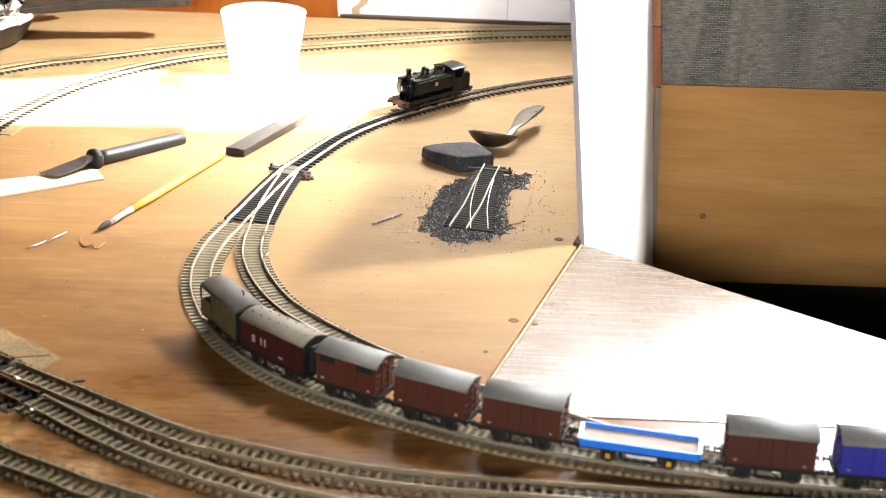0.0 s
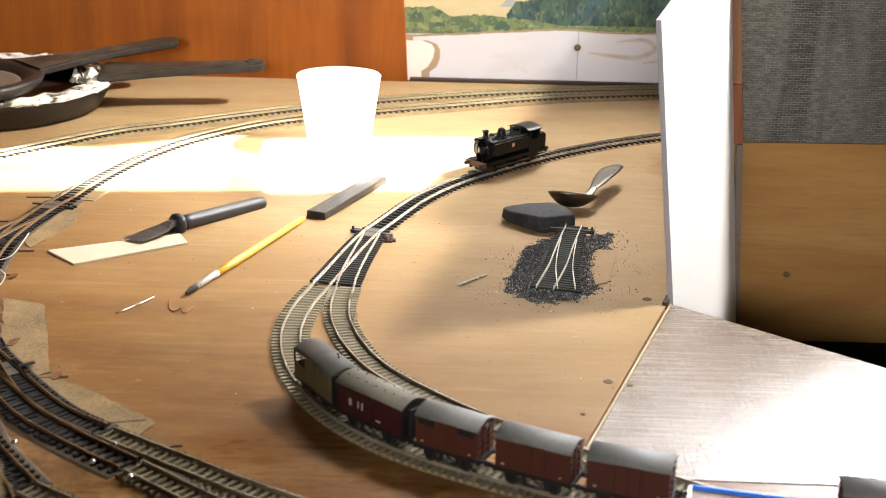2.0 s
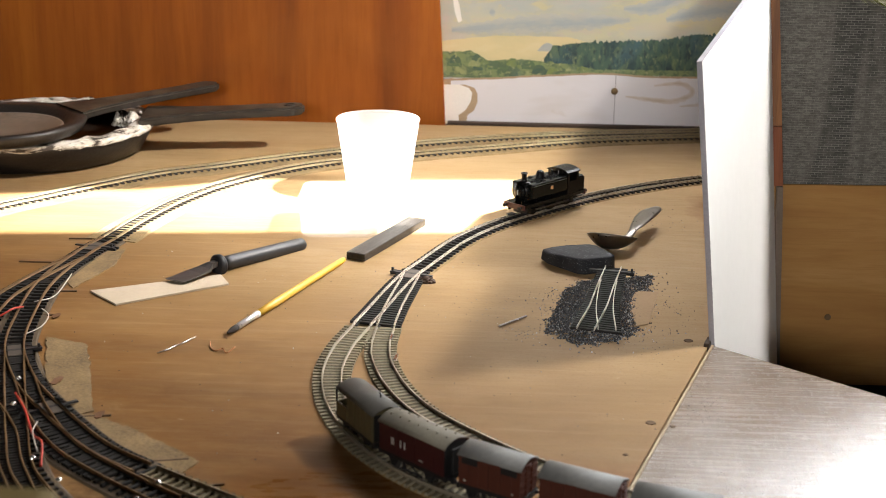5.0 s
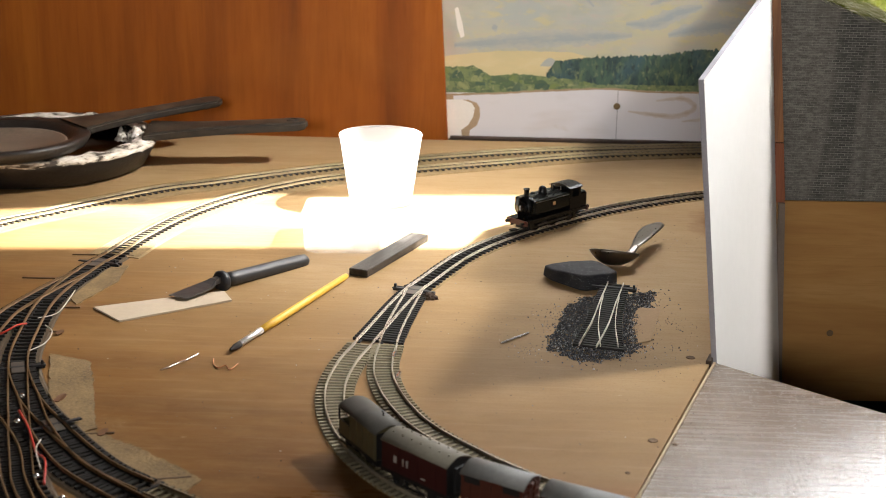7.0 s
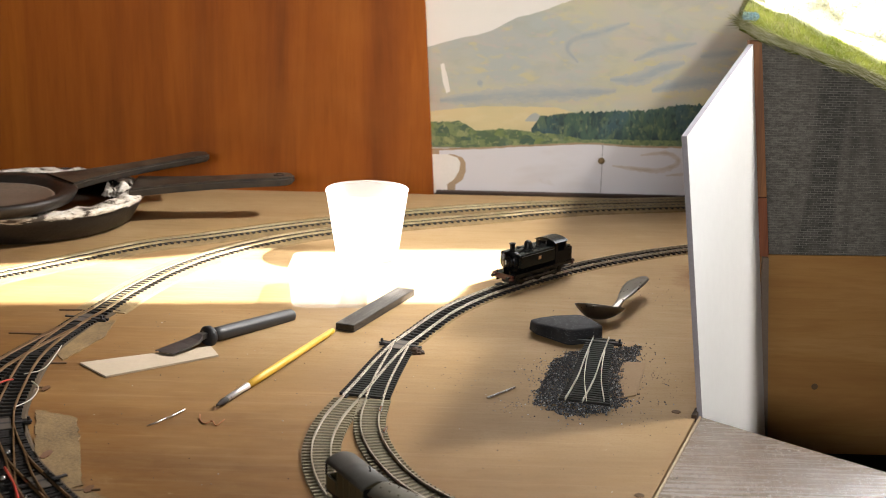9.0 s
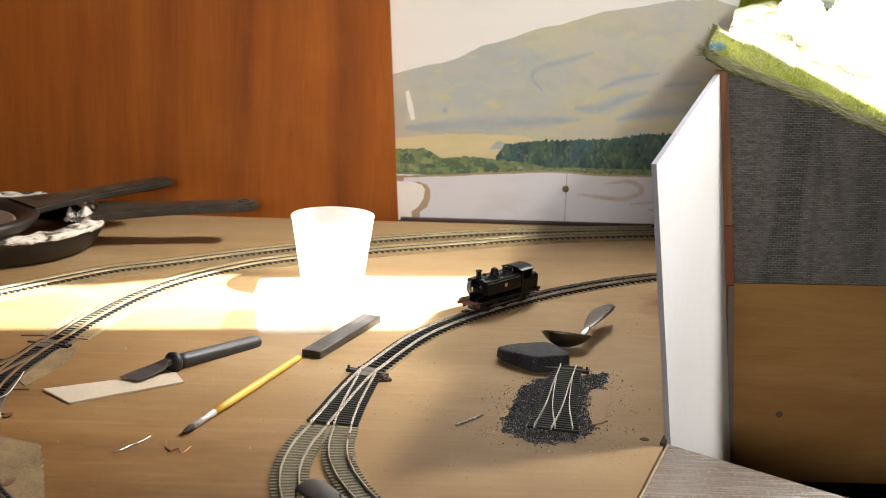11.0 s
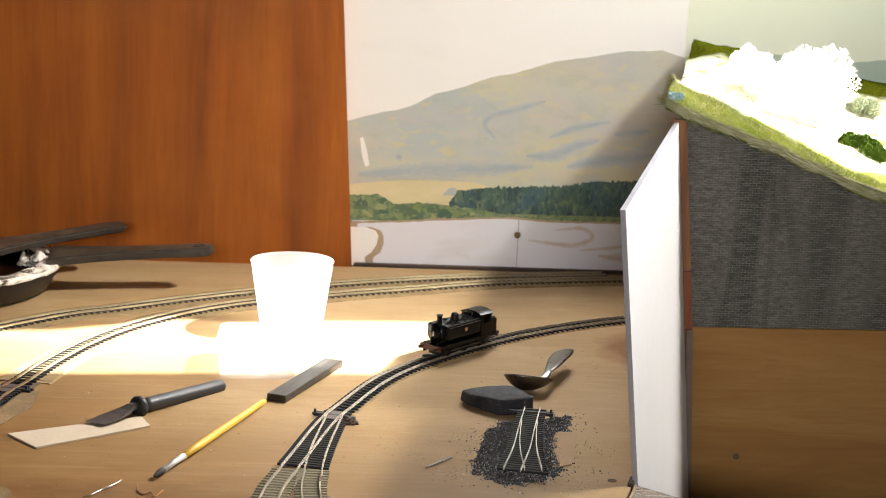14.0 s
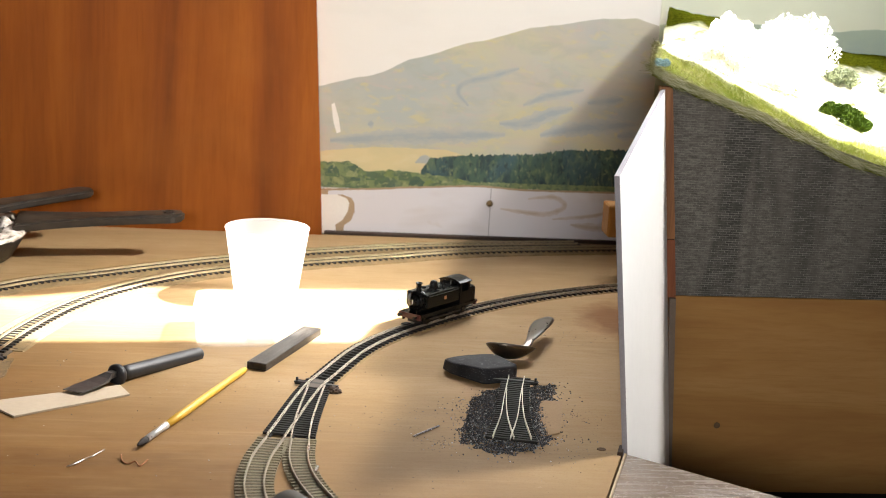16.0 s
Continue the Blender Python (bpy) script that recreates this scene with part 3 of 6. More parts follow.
bd2 = empty("backdrop", Matrix.Identity(4), "printed backdrop sheet with hazy green hill and pale sky", "backdrop")
part("backing_board", boxm(0.4481, 1.3, BY, BY + 0.006, 0.0, 0.47), P_SKY2, bd2)
sheet("printed_hill", ragged(0.4481, 1.3, flat(0.1), curve_of((0.4481, 0.352), (0.50, 0.372), (0.58, 0.362), (0.70, 0.352), (0.8, 0.362), (1.3, 0.37)), rough=0.001, seed=2), 1, P_HILL2, bd2)

# ---- white board, post, brick and plywood ----
fbm = bmesh.new()
A0, A1 = Vector((0.2285, 1.204, -0.01)), Vector((0.196, 1.196, 0.266))
B0, B1 = Vector((0.345, 1.470, -0.13)), Vector((0.299, 1.470, 0.318))
side = (B0 - A0).cross(A1 - A0).normalized() * 0.005
quad = [A0, B0, B1, A1]
lo, hi = [fbm.verts.new(p - side) for p in quad], [fbm.verts.new(p) for p in quad]
fbm.faces.new(lo), fbm.faces.new(hi[::-1])
for i in range(4):
    f = fbm.faces.new((lo[i], hi[i], hi[(i + 1) % 4], lo[(i + 1) % 4]))
    f.material_index = 1
bmesh.ops.recalc_face_normals(fbm, faces=fbm.faces)
fb = mesh_ob("foam_board", fbm, [M_FOAM, M_FOAMCORE])
tagged(fb, "white foam board leaning upright beside the track", "board")


kb = Nodes("printed_brick", 0.7)
bco = kb.mapped((1, 1, 1), (0, 0, 0), (radians(90), 0, 0))
bt = kb.node("ShaderNodeTexBrick", Vector=bco, Scale=1.0, Color1=(0.03, 0.028, 0.024, 1), Color2=(0.10, 0.094, 0.082, 1), Mortar=(0.2, 0.188, 0.164, 1))
bt.inputs["Mortar Size"].default_value, bt.inputs["Bias"].default_value = 0.00028, -0.1
bt.inputs["Brick Width"].default_value, bt.inputs["Row Height"].default_value = 0.0076, 0.0027
run = kb.noise(1.0, 3, 0.6, kb.mapped((15, 1, 2.6)), 0.5)
blot = kb.noise(1.0, 4, 0.6, kb.mapped((70, 1, 210)))
streak = kb.noise(1.0, 4, 0.75, kb.mapped((130, 1, 370)))
base_ = kb.ramp(streak, (0.34, (0.045, 0.040, 0.032)), (0.5, (0.095, 0.087, 0.071)), (0.66, (0.17, 0.157, 0.133)))
base_ = kb.mix(kb.math("MULTIPLY", kb.fade(kb.noise(6, 3), 0.4, 0.7), 0.35), base_, (0.08, 0.07, 0.057))
base_ = kb.mix(kb.math("MULTIPLY", kb.fade(kb.math("ADD", run, kb.math("MULTIPLY", streak, 0.35)), 0.62, 0.74), 0.9), base_, (0.018, 0.017, 0.011))
show = kb.fade(kb.math("ADD", kb.math("MULTIPLY", run, 1.0), kb.math("MULTIPLY", blot, 0.8)), 0.84, 0.97)
bcol = kb.mix(kb.math("ADD", 0.12, kb.math("MULTIPLY", show, 0.45)), base_, bt.outputs[0])
lines_ = kb.math("MULTIPLY", bt.outputs[1], kb.math("MULTIPLY", kb.fade(blot, 0.4, 0.6), 0.4))
bcol = kb.mix(lines_, bcol, (0.22, 0.205, 0.175))
M_BRICK = kb.color(bcol).bump(bt.outputs[1], 0.15, -0.0003).mat
ply = empty("plywood_panel", Matrix.Identity(4), "pale plywood side panel with a brass screw", "panel")
pbd = slab("board", [(0.35, -0.153), (1.3, -0.150), (1.3, 0.094), (0.334, 0.083)], 1.482, 1.494, M_PANEL)
pbd.parent = ply
brick = slab("brick_wall_sheet", [(0.336, 0.0835), (1.3, 0.0945), (1.3, 0.12), (0.563, 0.240), (0.449, 0.275), (0.383, 0.297), (0.31, 0.32)], 1.484, 1.492, M_BRICK)
tagged(brick, "grey printed brick retaining wall sheet", "brick wall")
post = slab("corner_post", [(0.3139, 0.1505), (0.3269, 0.1505), (0.309, 0.32), (0.296, 0.32)], 1.476, 1.49, M_STRIP)
foot = slab("corner_block", [(0.321, 0.083), (0.334, 0.083), (0.3270, 0.1495), (0.3140, 0.1495)], 1.4755, 1.49, wood("red_stained_block", (0.10, 0.022, 0.006), (0.19, 0.05, 0.013), (0.26, 0.08, 0.022), (22, 22, 1.2), 0.45))
tagged(foot, "reddish-stained short wooden block below the corner strip", "block")
tagged(post, "dark-stained wooden corner strip", "post")

# sheet added for the dark shade in the gap below the module
under = mesh_ob("module_shade_sheet", boxm(0.36, 1.3, 1.62, 1.64, -0.85, -0.06), plain("shade_black", (0.012, 0.01, 0.009), 0.95, 0, 0.3, 40))
tagged(under, "dark sheet for the shade below the scenery module", "cloth", kind="structure")
edge = slab("board_edge_strip", [(0.3415, -0.15), (0.3495, -0.15), (0.3335, 0.0825), (0.327, 0.0825)], 1.472, 1.480, plain("brown_board_edge", (0.15, 0.11, 0.08), 0.8, 0, 0.2, 120))
tagged(edge, "dull brown board edge strip at the panel corner", "strip")

# ---- tracks ----
MAIN = [(0.46, 1.872), (0.301, 1.811), (0.167, 1.725), (0.06, 1.617), (-0.013, 1.514), (-0.066, 1.380), (-0.097, 1.247), (-0.115, 1.158), (-0.117, 1.094), (-0.1025, 1.026), (-0.0705, 0.9605), (-0.0183, 0.9035), (0.0625, 0.856), (0.164, 0.8153), (0.3195, 0.7855), (0.60, 0.762)]
BRANCH = [(-0.066, 1.380), (-0.079, 1.26), (-0.0815, 1.17), (-0.077, 1.13), (-0.064, 1.085), (-0.042, 1.038), (-0.013, 1.0), (0.04, 0.948), (0.11, 0.896), (0.18, 0.853), (0.25, 0.816), (0.33, 0.793)]
BACK1 = [(-0.80, 1.25), (-0.61, 1.56), (-0.551, 1.636), (-0.501, 1.695), (-0.436, 1.765), (-0.375, 1.805), (-0.305, 1.856), (-0.208, 1.919), (-0.072, 1.990), (0.101, 2.056), (0.340, 2.108)]
BACK2 = [(-0.418, 1.47), (-0.404, 1.545), (-0.376, 1.640), (-0.334, 1.725), (-0.272, 1.802), (-0.200, 1.858), (-0.069, 1.925), (0.013, 1.962), (0.099, 2.003), (0.187, 2.036), (0.345, 2.073), (0.44, 2.09)]
LEFT1 = [(-0.418, 1.47), (-0.432, 1.404), (-0.440, 1.310), (-0.428, 1.213), (-0.411, 1.138), (-0.378, 1.068), (-0.346, 1.021), (-0.280, 0.943), (-0.228, 0.903), (-0.175, 0.869), (-0.094, 0.818), (-0.054, 0.801), (0.023, 0.777), (0.096, 0.765), (0.169, 0.760), (0.6, 0.73)]
LEFT2 = [(-0.378, 1.068), (-0.346, 1.005), (-0.302, 0.941), (-0.25, 0.895), (-0.196, 0.855), (-0.129, 0.804), (-0.067, 0.769), (0.02, 0.735), (0.14, 0.71), (0.6, 0.68)]
LEFT3 = [(-0.411, 1.138), (-0.386, 1.067), (-0.369, 1.021), (-0.346, 0.959), (-0.316, 0.891), (-0.26, 0.82), (-0.197, 0.779), (-0.155, 0.757), (-0.127, 0.742), (0.0, 0.69), (0.2, 0.64)]
LEFT0 = [(-0.431, 1.404), (-0.445, 1.36), (-0.46, 1.30), (-0.466, 1.25), (-0.455, 1.15), (-0.42, 1.06), (-0.36, 0.968), (-0.33, 0.903), (-0.27, 0.80)]


M_RAIL_BACK = plain("dull_golden_rail", (0.42, 0.34, 0.21), 0.42, 0.8, 0.2, 200)


def sleepers_for(line, gap, width=0.030, wide=0.0033, h=0.0022, z=0.0012):
    """All sleepers of a line as one mesh."""
    bm = bmesh.new()
    pts = frames_along(line)
    for p, hd, n in pts[::gap]:
        a, b = n * width / 2, hd * wide / 2
        lo = [bm.verts.new(p + s * a + t * b + Vector((0, 0, z))) for s, t in ((-1, -1), (1, -1), (1, 1), (-1, 1))]
        hi = [bm.verts.new(p + s * a * 0.985 + t * b * 0.85 + Vector((0, 0, z + h))) for s, t in ((-1, -1), (1, -1), (1, 1), (-1, 1))]
        bm.faces.new(hi)
        for i in range(4):
            j = (i + 1) % 4
            bm.faces.new((lo[i], lo[j], hi[j], hi[i]))
    for s in (-0.0065, 0.0065):
        sweep(bm, line, [(-0.001, z + 0.0002), (0.001, z + 0.0002), (0.001, z + h * 0.55), (-0.001, z + h * 0.55)], s)
    return bm


RAIL = [(-0.0008, 0.0), (0.0008, 0.0), (0.0008, 0.0004), (0.0004, 0.0008), (0.0004, 0.0018), (0.0006, 0.0020), (0.0006, 0.0027), (-0.0006, 0.0027), (-0.0006, 0.0020), (-0.0004, 0.0018), (-0.0004, 0.0008), (-0.0008, 0.0004)]


M_INFILL = plain("tan_track_infill", (0.085, 0.068, 0.042), 0.85, 0, 0.4, 160)


def track(points, label, msl, mrail, bed=None, pitch=0.0092, width=0.030):
    gap = max(1, round(pitch / 0.0018))
    line = spline(points, pitch / gap)
    th = empty("railway_track", Matrix.Identity(4), label, "track", "tracks on the baseboard")
    part("sleeper_web", sleepers_for(line, gap, width), msl, th, "moulded plastic sleeper web")
    coarse = spline(points, 0.008)
    for s in (-0.00825, 0.00825):
        part("rail", sweep(bmesh.new(), coarse, [(a, b + 0.0034) for a, b in RAIL], s), mrail, th)
    if msl == M_SLEEPER_TAN:
        part("infill", sweep(bmesh.new(), coarse, [(-0.0076, 0.0013), (0.0076, 0.0013), (0.0076, 0.0027), (-0.0076, 0.0027)]), M_INFILL, th, "dusty tan infill between the sleepers")
    if bed:
        part("underlay", sweep(bmesh.new(), coarse, [(-bed, 0.0), (bed, 0.0), *(((bed * 0.9, 0.0012), (0.0078, 0.0013), (0.0074, 0.0023), (-0.0074, 0.0023), (-0.0078, 0.0013), (-bed * 0.9, 0.0012)) if bed > 0.03 else ((bed * 0.9, 0.0012), (-bed * 0.9, 0.0012)))]), M_DIRT if mrail == M_RUST_RAIL else M_CORK, th, "thin cork strip")
    return th


FAR = [q for q in MAIN if q[1] > 1.37]
NEAR = [(-0.1041, 1.212)] + [q for q in MAIN if q[1] < 1.2]
track(FAR, "curved model railway track with shiny nickel rails", M_SLEEPER, M_RAIL, 0.017)
track(NEAR, "tan weathered model railway curve under the goods wagons", M_SLEEPER_TAN, M_RAIL_TAN, 0.0165, pitch=0.0063, width=0.034)
track([(-0.0808, 1.212)] + BRANCH[2:], "tan weathered model railway siding beside the curve", M_SLEEPER_TAN, M_RAIL_TAN, pitch=0.0063)
track(BACK1, "model railway track along the back of the table", M_SLEEPER_SUN, M_RAIL_BACK, 0.034)
track(BACK2, "model railway track curving in front of the back line", M_SLEEPER_SUN, M_RAIL_BACK, 0.032)
track(LEFT1[:9], "weathered model railway track with wired points", M_SLEEPER, M_RUST_RAIL, 0.02)
track(LEFT1[8:], "weathered tan model railway track in front of the stains", M_SLEEPER_FRONT, M_RAIL_FRONT, pitch=0.0072)
track(LEFT2[:5], "rusty model railway track with dark sleepers", M_SLEEPER, M_RUST_RAIL, 0.02)
track(LEFT2[4:], "weathered tan model railway track at the front", M_SLEEPER_FRONT, M_RAIL_FRONT, pitch=0.0072)
track(LEFT3[:6], "rusty model railway track with black sleepers", M_SLEEPER, M_RUST_RAIL, 0.02)
track(LEFT3[5:], "weathered tan model railway track along the table edge", M_SLEEPER_FRONT, M_RAIL_FRONT, pitch=0.0072)
track(LEFT0, "rusty model railway loop track with dark sleepers", M_SLEEPER, M_RUST_RAIL, 0.02)

# ---- cup and tub ----
cup = empty("plastic_cup", pose(-0.1375, 1.735, 0), "white plastic tumbler glowing in the sunlight", "cup")
part("body", lathe([(0, 0.0), (0.040, 0.0), (0.0405, 0.003), (0.0535, 0.0895), (0.0525, 0.0895), (0.0395, 0.004), (0, 0.004)], 64), M_CUP, cup, "", True)
part("rim", lathe([(0.0525, 0.0895), (0.0538, 0.0895), (0.0543, 0.0908), (0.0538, 0.0920), (0.0528, 0.0920)], 64, closed=True), M_CUP, cup, "rolled rim", True)


def rounded(hx, hy, r, seg=7):
    """A rectangle with round corners, as (x, y) pairs."""
    return [(cx + r * math.cos(radians(q + 90 * i / seg)), cy + r * math.sin(radians(q + 90 * i / seg)))
            for cx, cy, q in ((hx - r, hy - r, 0), (r - hx, hy - r, 90), (r - hx, r - hy, 180), (hx - r, r - hy, 270)) for i in range(seg + 1)]


def tray(levels):
    """A skin through rounded rectangles (half width, half depth, corner radius, height), closed at both ends."""
    bm = bmesh.new()
    rings = [[bm.verts.new((x, y, z)) for x, y in rounded(hx, hy, r)] for hx, hy, r, z in levels]
    for a, b in zip(rings, rings[1:]):
        for i in range(len(a)):
            j = (i + 1) % len(a)
            bm.faces.new((a[i], a[j], b[j], b[i]))
    bm.faces.new(rings[0][::-1]), bm.faces.new(rings[-1])
    bmesh.ops.recalc_face_normals(bm, faces=bm.faces)
    return bm


tub = empty("plastic_tub", pose(-0.163, 1.553, 0, 0, 0, 2), "low white plastic food tub in the sunlight", "tub")
part("body", tray([(0.0425, 0.046, 0.014, 0.0), (0.0445, 0.048, 0.014, 0.003), (0.0475, 0.0515, 0.015, 0.0385), (0.0465, 0.0505, 0.014, 0.0385), (0.0435, 0.047, 0.013, 0.004), (0.0415, 0.045, 0.012, 0.0035)]), M_TUB, tub, "", True)
part("rim", sweep(bmesh.new(), [Vector((x, y, 0.0385)) for x, y in rounded(0.048, 0.052, 0.015)] + [Vector((0.048, 0.037, 0.0385))], [(-0.0012, 0.0), (0.0012, 0.0), (0.0012, 0.0022), (-0.0012, 0.0022)]), M_TUB, tub, "rolled white rim")

# ---- turnouts ----


def sub(points, y_lo, y_hi, step=0.002):
    """The stretch of a line between two heights of the plan."""
    return [p for p in spline(points, step) if y_lo <= p.y <= y_hi]


M_PLATE = plain("dull_dark_plate", (0.10, 0.085, 0.07), 0.5, 0.3, 0.3, 120)


def turnout(line_a, line_b, label, msl, mrail, lever=1, pitch=0.0066, slim=1.0, plate=True):
    """A set of points: two lines that part from one another, with long sleepers, blades, crossing and tie bar."""
    th = empty("turnout", Matrix.Identity(4), label, "track", "turnouts")
    fa, fb_ = frames_along(line_a), frames_along(line_b)
    step = round(pitch / 0.002)
    for i in range(0, min(len(fa), len(fb_)), step):
        p, h, n = fa[i]
        q = min((r for r, _, _ in fb_), key=lambda r: (r - p).length)
        s0, s1 = sorted((0.0, (q - p).dot(n)))
        ext = 0.008 if i in (step, step * 2) else 0.0
        part("sleeper", boxm(-0.0015, 0.0015, s0 - 0.0152 - ext * (lever < 0), s1 + 0.0152 + ext * (lever > 0), 0.0011, 0.0036, m=Matrix.Translation(p) @ Matrix.Rotation(math.atan2(h.y, h.x), 4, "Z")), msl, th)
    for ln in (line_a, line_b):
        for s in (-0.0065, 0.0065):
            part("web", sweep(bmesh.new(), ln[::2], [(-0.0012, 0.0014), (0.0012, 0.0014), (0.0012, 0.0026), (-0.0012, 0.0026)], s), msl, th)
    apart = [p for p in line_b if min((q - p).length for q in line_a) > 0.0011]
    for ln in (line_a, apart):
        for s in (-0.00825, 0.00825):
            part("rail", sweep(bmesh.new(), ln[::3], [(a * slim, b + 0.0036) for a, b in RAIL], s), mrail, th)
    p, h, n = fa[min(len(fa) - 1, 2 * step)]
    m = Matrix.Translation(p) @ Matrix.Rotation(math.atan2(h.y, h.x), 4, "Z")
    part("tie_bar", boxm(-0.002, 0.002, -0.024, 0.024, 0.0030, 0.0046, 0.0004, m=m), M_BLACK, th)
    part("lever", boxm(-0.0012, 0.0012, 0.021 * lever - 0.0012, 0.021 * lever + 0.0012, 0.0046, 0.0085, 0.0003, m=m), M_BLACK, th)
    if plate:
        part("blade_plate", boxm(-0.012, 0.014, -0.0062, 0.0062, 0.0037, 0.0045, 0.0003, m=m), M_PLATE, th)
    return th


ta, tb = sub(MAIN, 1.214, 1.385), sub(BRANCH, 1.214, 1.385)
turnout(ta, tb, "black-sleepered turnout where the siding leaves the curve", M_SLEEPER, M_RAIL, -1)
turnout(sub(LEFT1[:6], 1.26, 1.45), sub(LEFT0[:6], 1.26, 1.42), "weathered turnout with wires soldered to it", M_SLEEPER, M_RUST_RAIL, 1)
turnout(sub(LEFT1[3:9], 0.99, 1.14), sub(LEFT3[:5], 0.99, 1.14), "dark weathered turnout with a red wire", M_SLEEPER, M_RUST_RAIL, 1)
turnout(sub(LEFT1[5:10], 0.905, 1.02), sub(LEFT2[:5], 0.905, 1.02), "dark weathered turnout at the parting tracks", M_SLEEPER, M_RUST_RAIL, -1)

# loose turnout on the ballast heap
ly = lambda pts: spline([(x, y, 0.0) for x, y in pts], 0.002)
lo_a = ly([(0.1465, 1.397), (0.134, 1.335), (0.122, 1.270), (0.107, 1.209)])
lo_b = ly([(0.1465, 1.397), (0.136, 1.335), (0.129, 1.270), (0.1275, 1.209)])
loose = turnout(lo_a, lo_b, "loose unpainted turnout lying on dark ballast", M_SLEEPER, plain("dull_nickel", (0.62, 0.58, 0.5), 0.35, 0.5, 0.15, 200), 1, slim=0.62, plate=False)
loose.location.z = 0.005

# ---- ballast heap ----
HEAP = [(0.071, 1.223), (0.080, 1.29), (0.092, 1.336), (0.109, 1.373), (0.15, 1.392), (0.190, 1.398), (0.184, 1.36), (0.168, 1.335), (0.166, 1.28), (0.163, 1.235), (0.136, 1.206), (0.103, 1.190)]


def inside(x, y, poly):
    c = False
    for (xa, ya), (xb, yb) in zip(poly, poly[1:] + poly[:1]):
        if (ya > y) != (yb > y) and x < (xb - xa) * (y - ya) / (yb - ya) + xa:
            c = not c
    return c


def edge_dist(x, y, poly):
    best = 9.0
    p = Vector((x, y))
    for a, b in zip(poly, poly[1:] + poly[:1]):
        a, b = Vector(a), Vector(b)
        t = max(0.0, min(1.0, (p - a).dot(b - a) / (b - a).length_squared))
        best = min(best, (p - (a + (b - a) * t)).length)
    return best if inside(x, y, poly) else -best


def grain(verts, faces, x, y, z, r, rng):
    """One small angular stone."""
    k = len(verts)
    a = rng.random() * 6.28
    for dx, dy, dz in ((1, 0, 0), (-0.5, 0.87, 0), (-0.5, -0.87, 0), (0.1, 0, 1.0)):
        s = r * (0.7 + 0.6 * rng.random())
        verts.append((x + s * (dx * math.cos(a) - dy * math.sin(a)), y + s * (dx * math.sin(a) + dy * math.cos(a)), z + s * dz * 1.1))
    faces += [(k, k + 1, k + 3), (k + 1, k + 2, k + 3), (k + 2, k, k + 3)]


rng = random.Random(7)
hv, hf = [], []
while len(hv) < 4 * 15000:
    x, y = rng.uniform(0.05, 0.21), rng.uniform(1.17, 1.42)
    d = edge_dist(x, y, HEAP) + 0.006 * noise.noise((x * 90, y * 90, 0)) + 0.004 * noise.noise((x * 260, y * 260, 3))
    if d > 0 or rng.random() < 0.05 * math.exp(d / 0.008):
        lift = max(0.0, min(0.0055, d * 0.35)) * (0.65 + 0.5 * noise.noise((x * 60, y * 60, 9)))
        grain(hv, hf, x, y, lift * rng.uniform(0.6, 1.0), rng.uniform(0.0006, 0.0013), rng)
for _ in range(420):
    # stray grains over the board
    c = rng.choice([(0.03, 1.28, 0.05), (0.05, 1.22, 0.02), (0.2, 1.3, 0.03), (0.22, 1.6, 0.05), (0.2, 1.06, 0.03), (0.08, 1.33, 0.03), (0.18, 1.2, 0.04)])
    grain(hv, hf, c[0] + rng.gauss(0, c[2] * 0.5), c[1] + rng.gauss(0, c[2] * 0.6), 0.0002, rng.uniform(0.0003, 0.0007), rng)
for _ in range(320):
    # crumbs over the rest of the board
    grain(hv, hf, rng.uniform(-0.42, 0.2), rng.uniform(0.92, 1.75), 0.0002, rng.uniform(0.0003, 0.0008), rng)
kg = Nodes("coal_dark_ballast", 0.32)
isl = kg.node("ShaderNodeNewGeometry").outputs["Random Per Island"]
kg.color(kg.ramp(isl, (0.0, (0.010, 0.011, 0.014)), (0.5, (0.05, 0.052, 0.058)), (0.84, (0.15, 0.15, 0.155)), (1.0, (0.72, 0.72, 0.72))))
kg.rough(kg.ramp(isl, (0.0, (0.6, 0.6, 0.6)), (1.0, (0.2, 0.2, 0.2))))
hm = bpy.data.meshes.new("ballast_heap")
hm.from_pydata(hv, [], hf)
hm.materials.append(kg.mat)
tagged(new("ballast_heap", hm), "flat heap of dark grey ballast grains spilled on the board", "ballast", kind="stuff")
cs = mesh_ob("card_strip", prism([(0.166, 1.345), (0.189, 1.344), (0.170, 1.250), (0.150, 1.238), (0.140, 1.24)], 0.0002, 0.0016), plain("brown_card", (0.33, 0.22, 0.12), 0.85, 0, 0.15, 120))
tagged(cs, "brown card scrap half under the ballast", "card")

# ---- charcoal-grey sanding block ----
bb = bmesh.new()
lo = [(0.0695, 1.4405), (0.0765, 1.424), (0.1085, 1.3965), (0.1165, 1.3955), (0.146, 1.408), (0.150, 1.416), (0.132, 1.4525), (0.124, 1.4575), (0.098, 1.4535), (0.080, 1.4475)]
prism(lo, 0.0, 0.0185, bb)
for v in bb.verts:
    c = Vector((0.112, 1.428))
    d = Vector((v.co.x, v.co.y)) - c
    if v.co.z > 0.008:
        v.co.x, v.co.y = c.x + d.x * 0.97, c.y + d.y * 0.9 - 0.004
        v.co.z -= 0.0035 * max(0.0, (0.10 - v.co.x) / 0.035)
    elif d.x < -0.03:
        v.co.z += 0.002
bmesh.ops.bevel(bb, geom=list(bb.edges), offset=0.0028, segments=3, profile=0.6, affect="EDGES")
kc = Nodes("charcoal_foam", 0.7)
sp = kc.noise(900, 2)
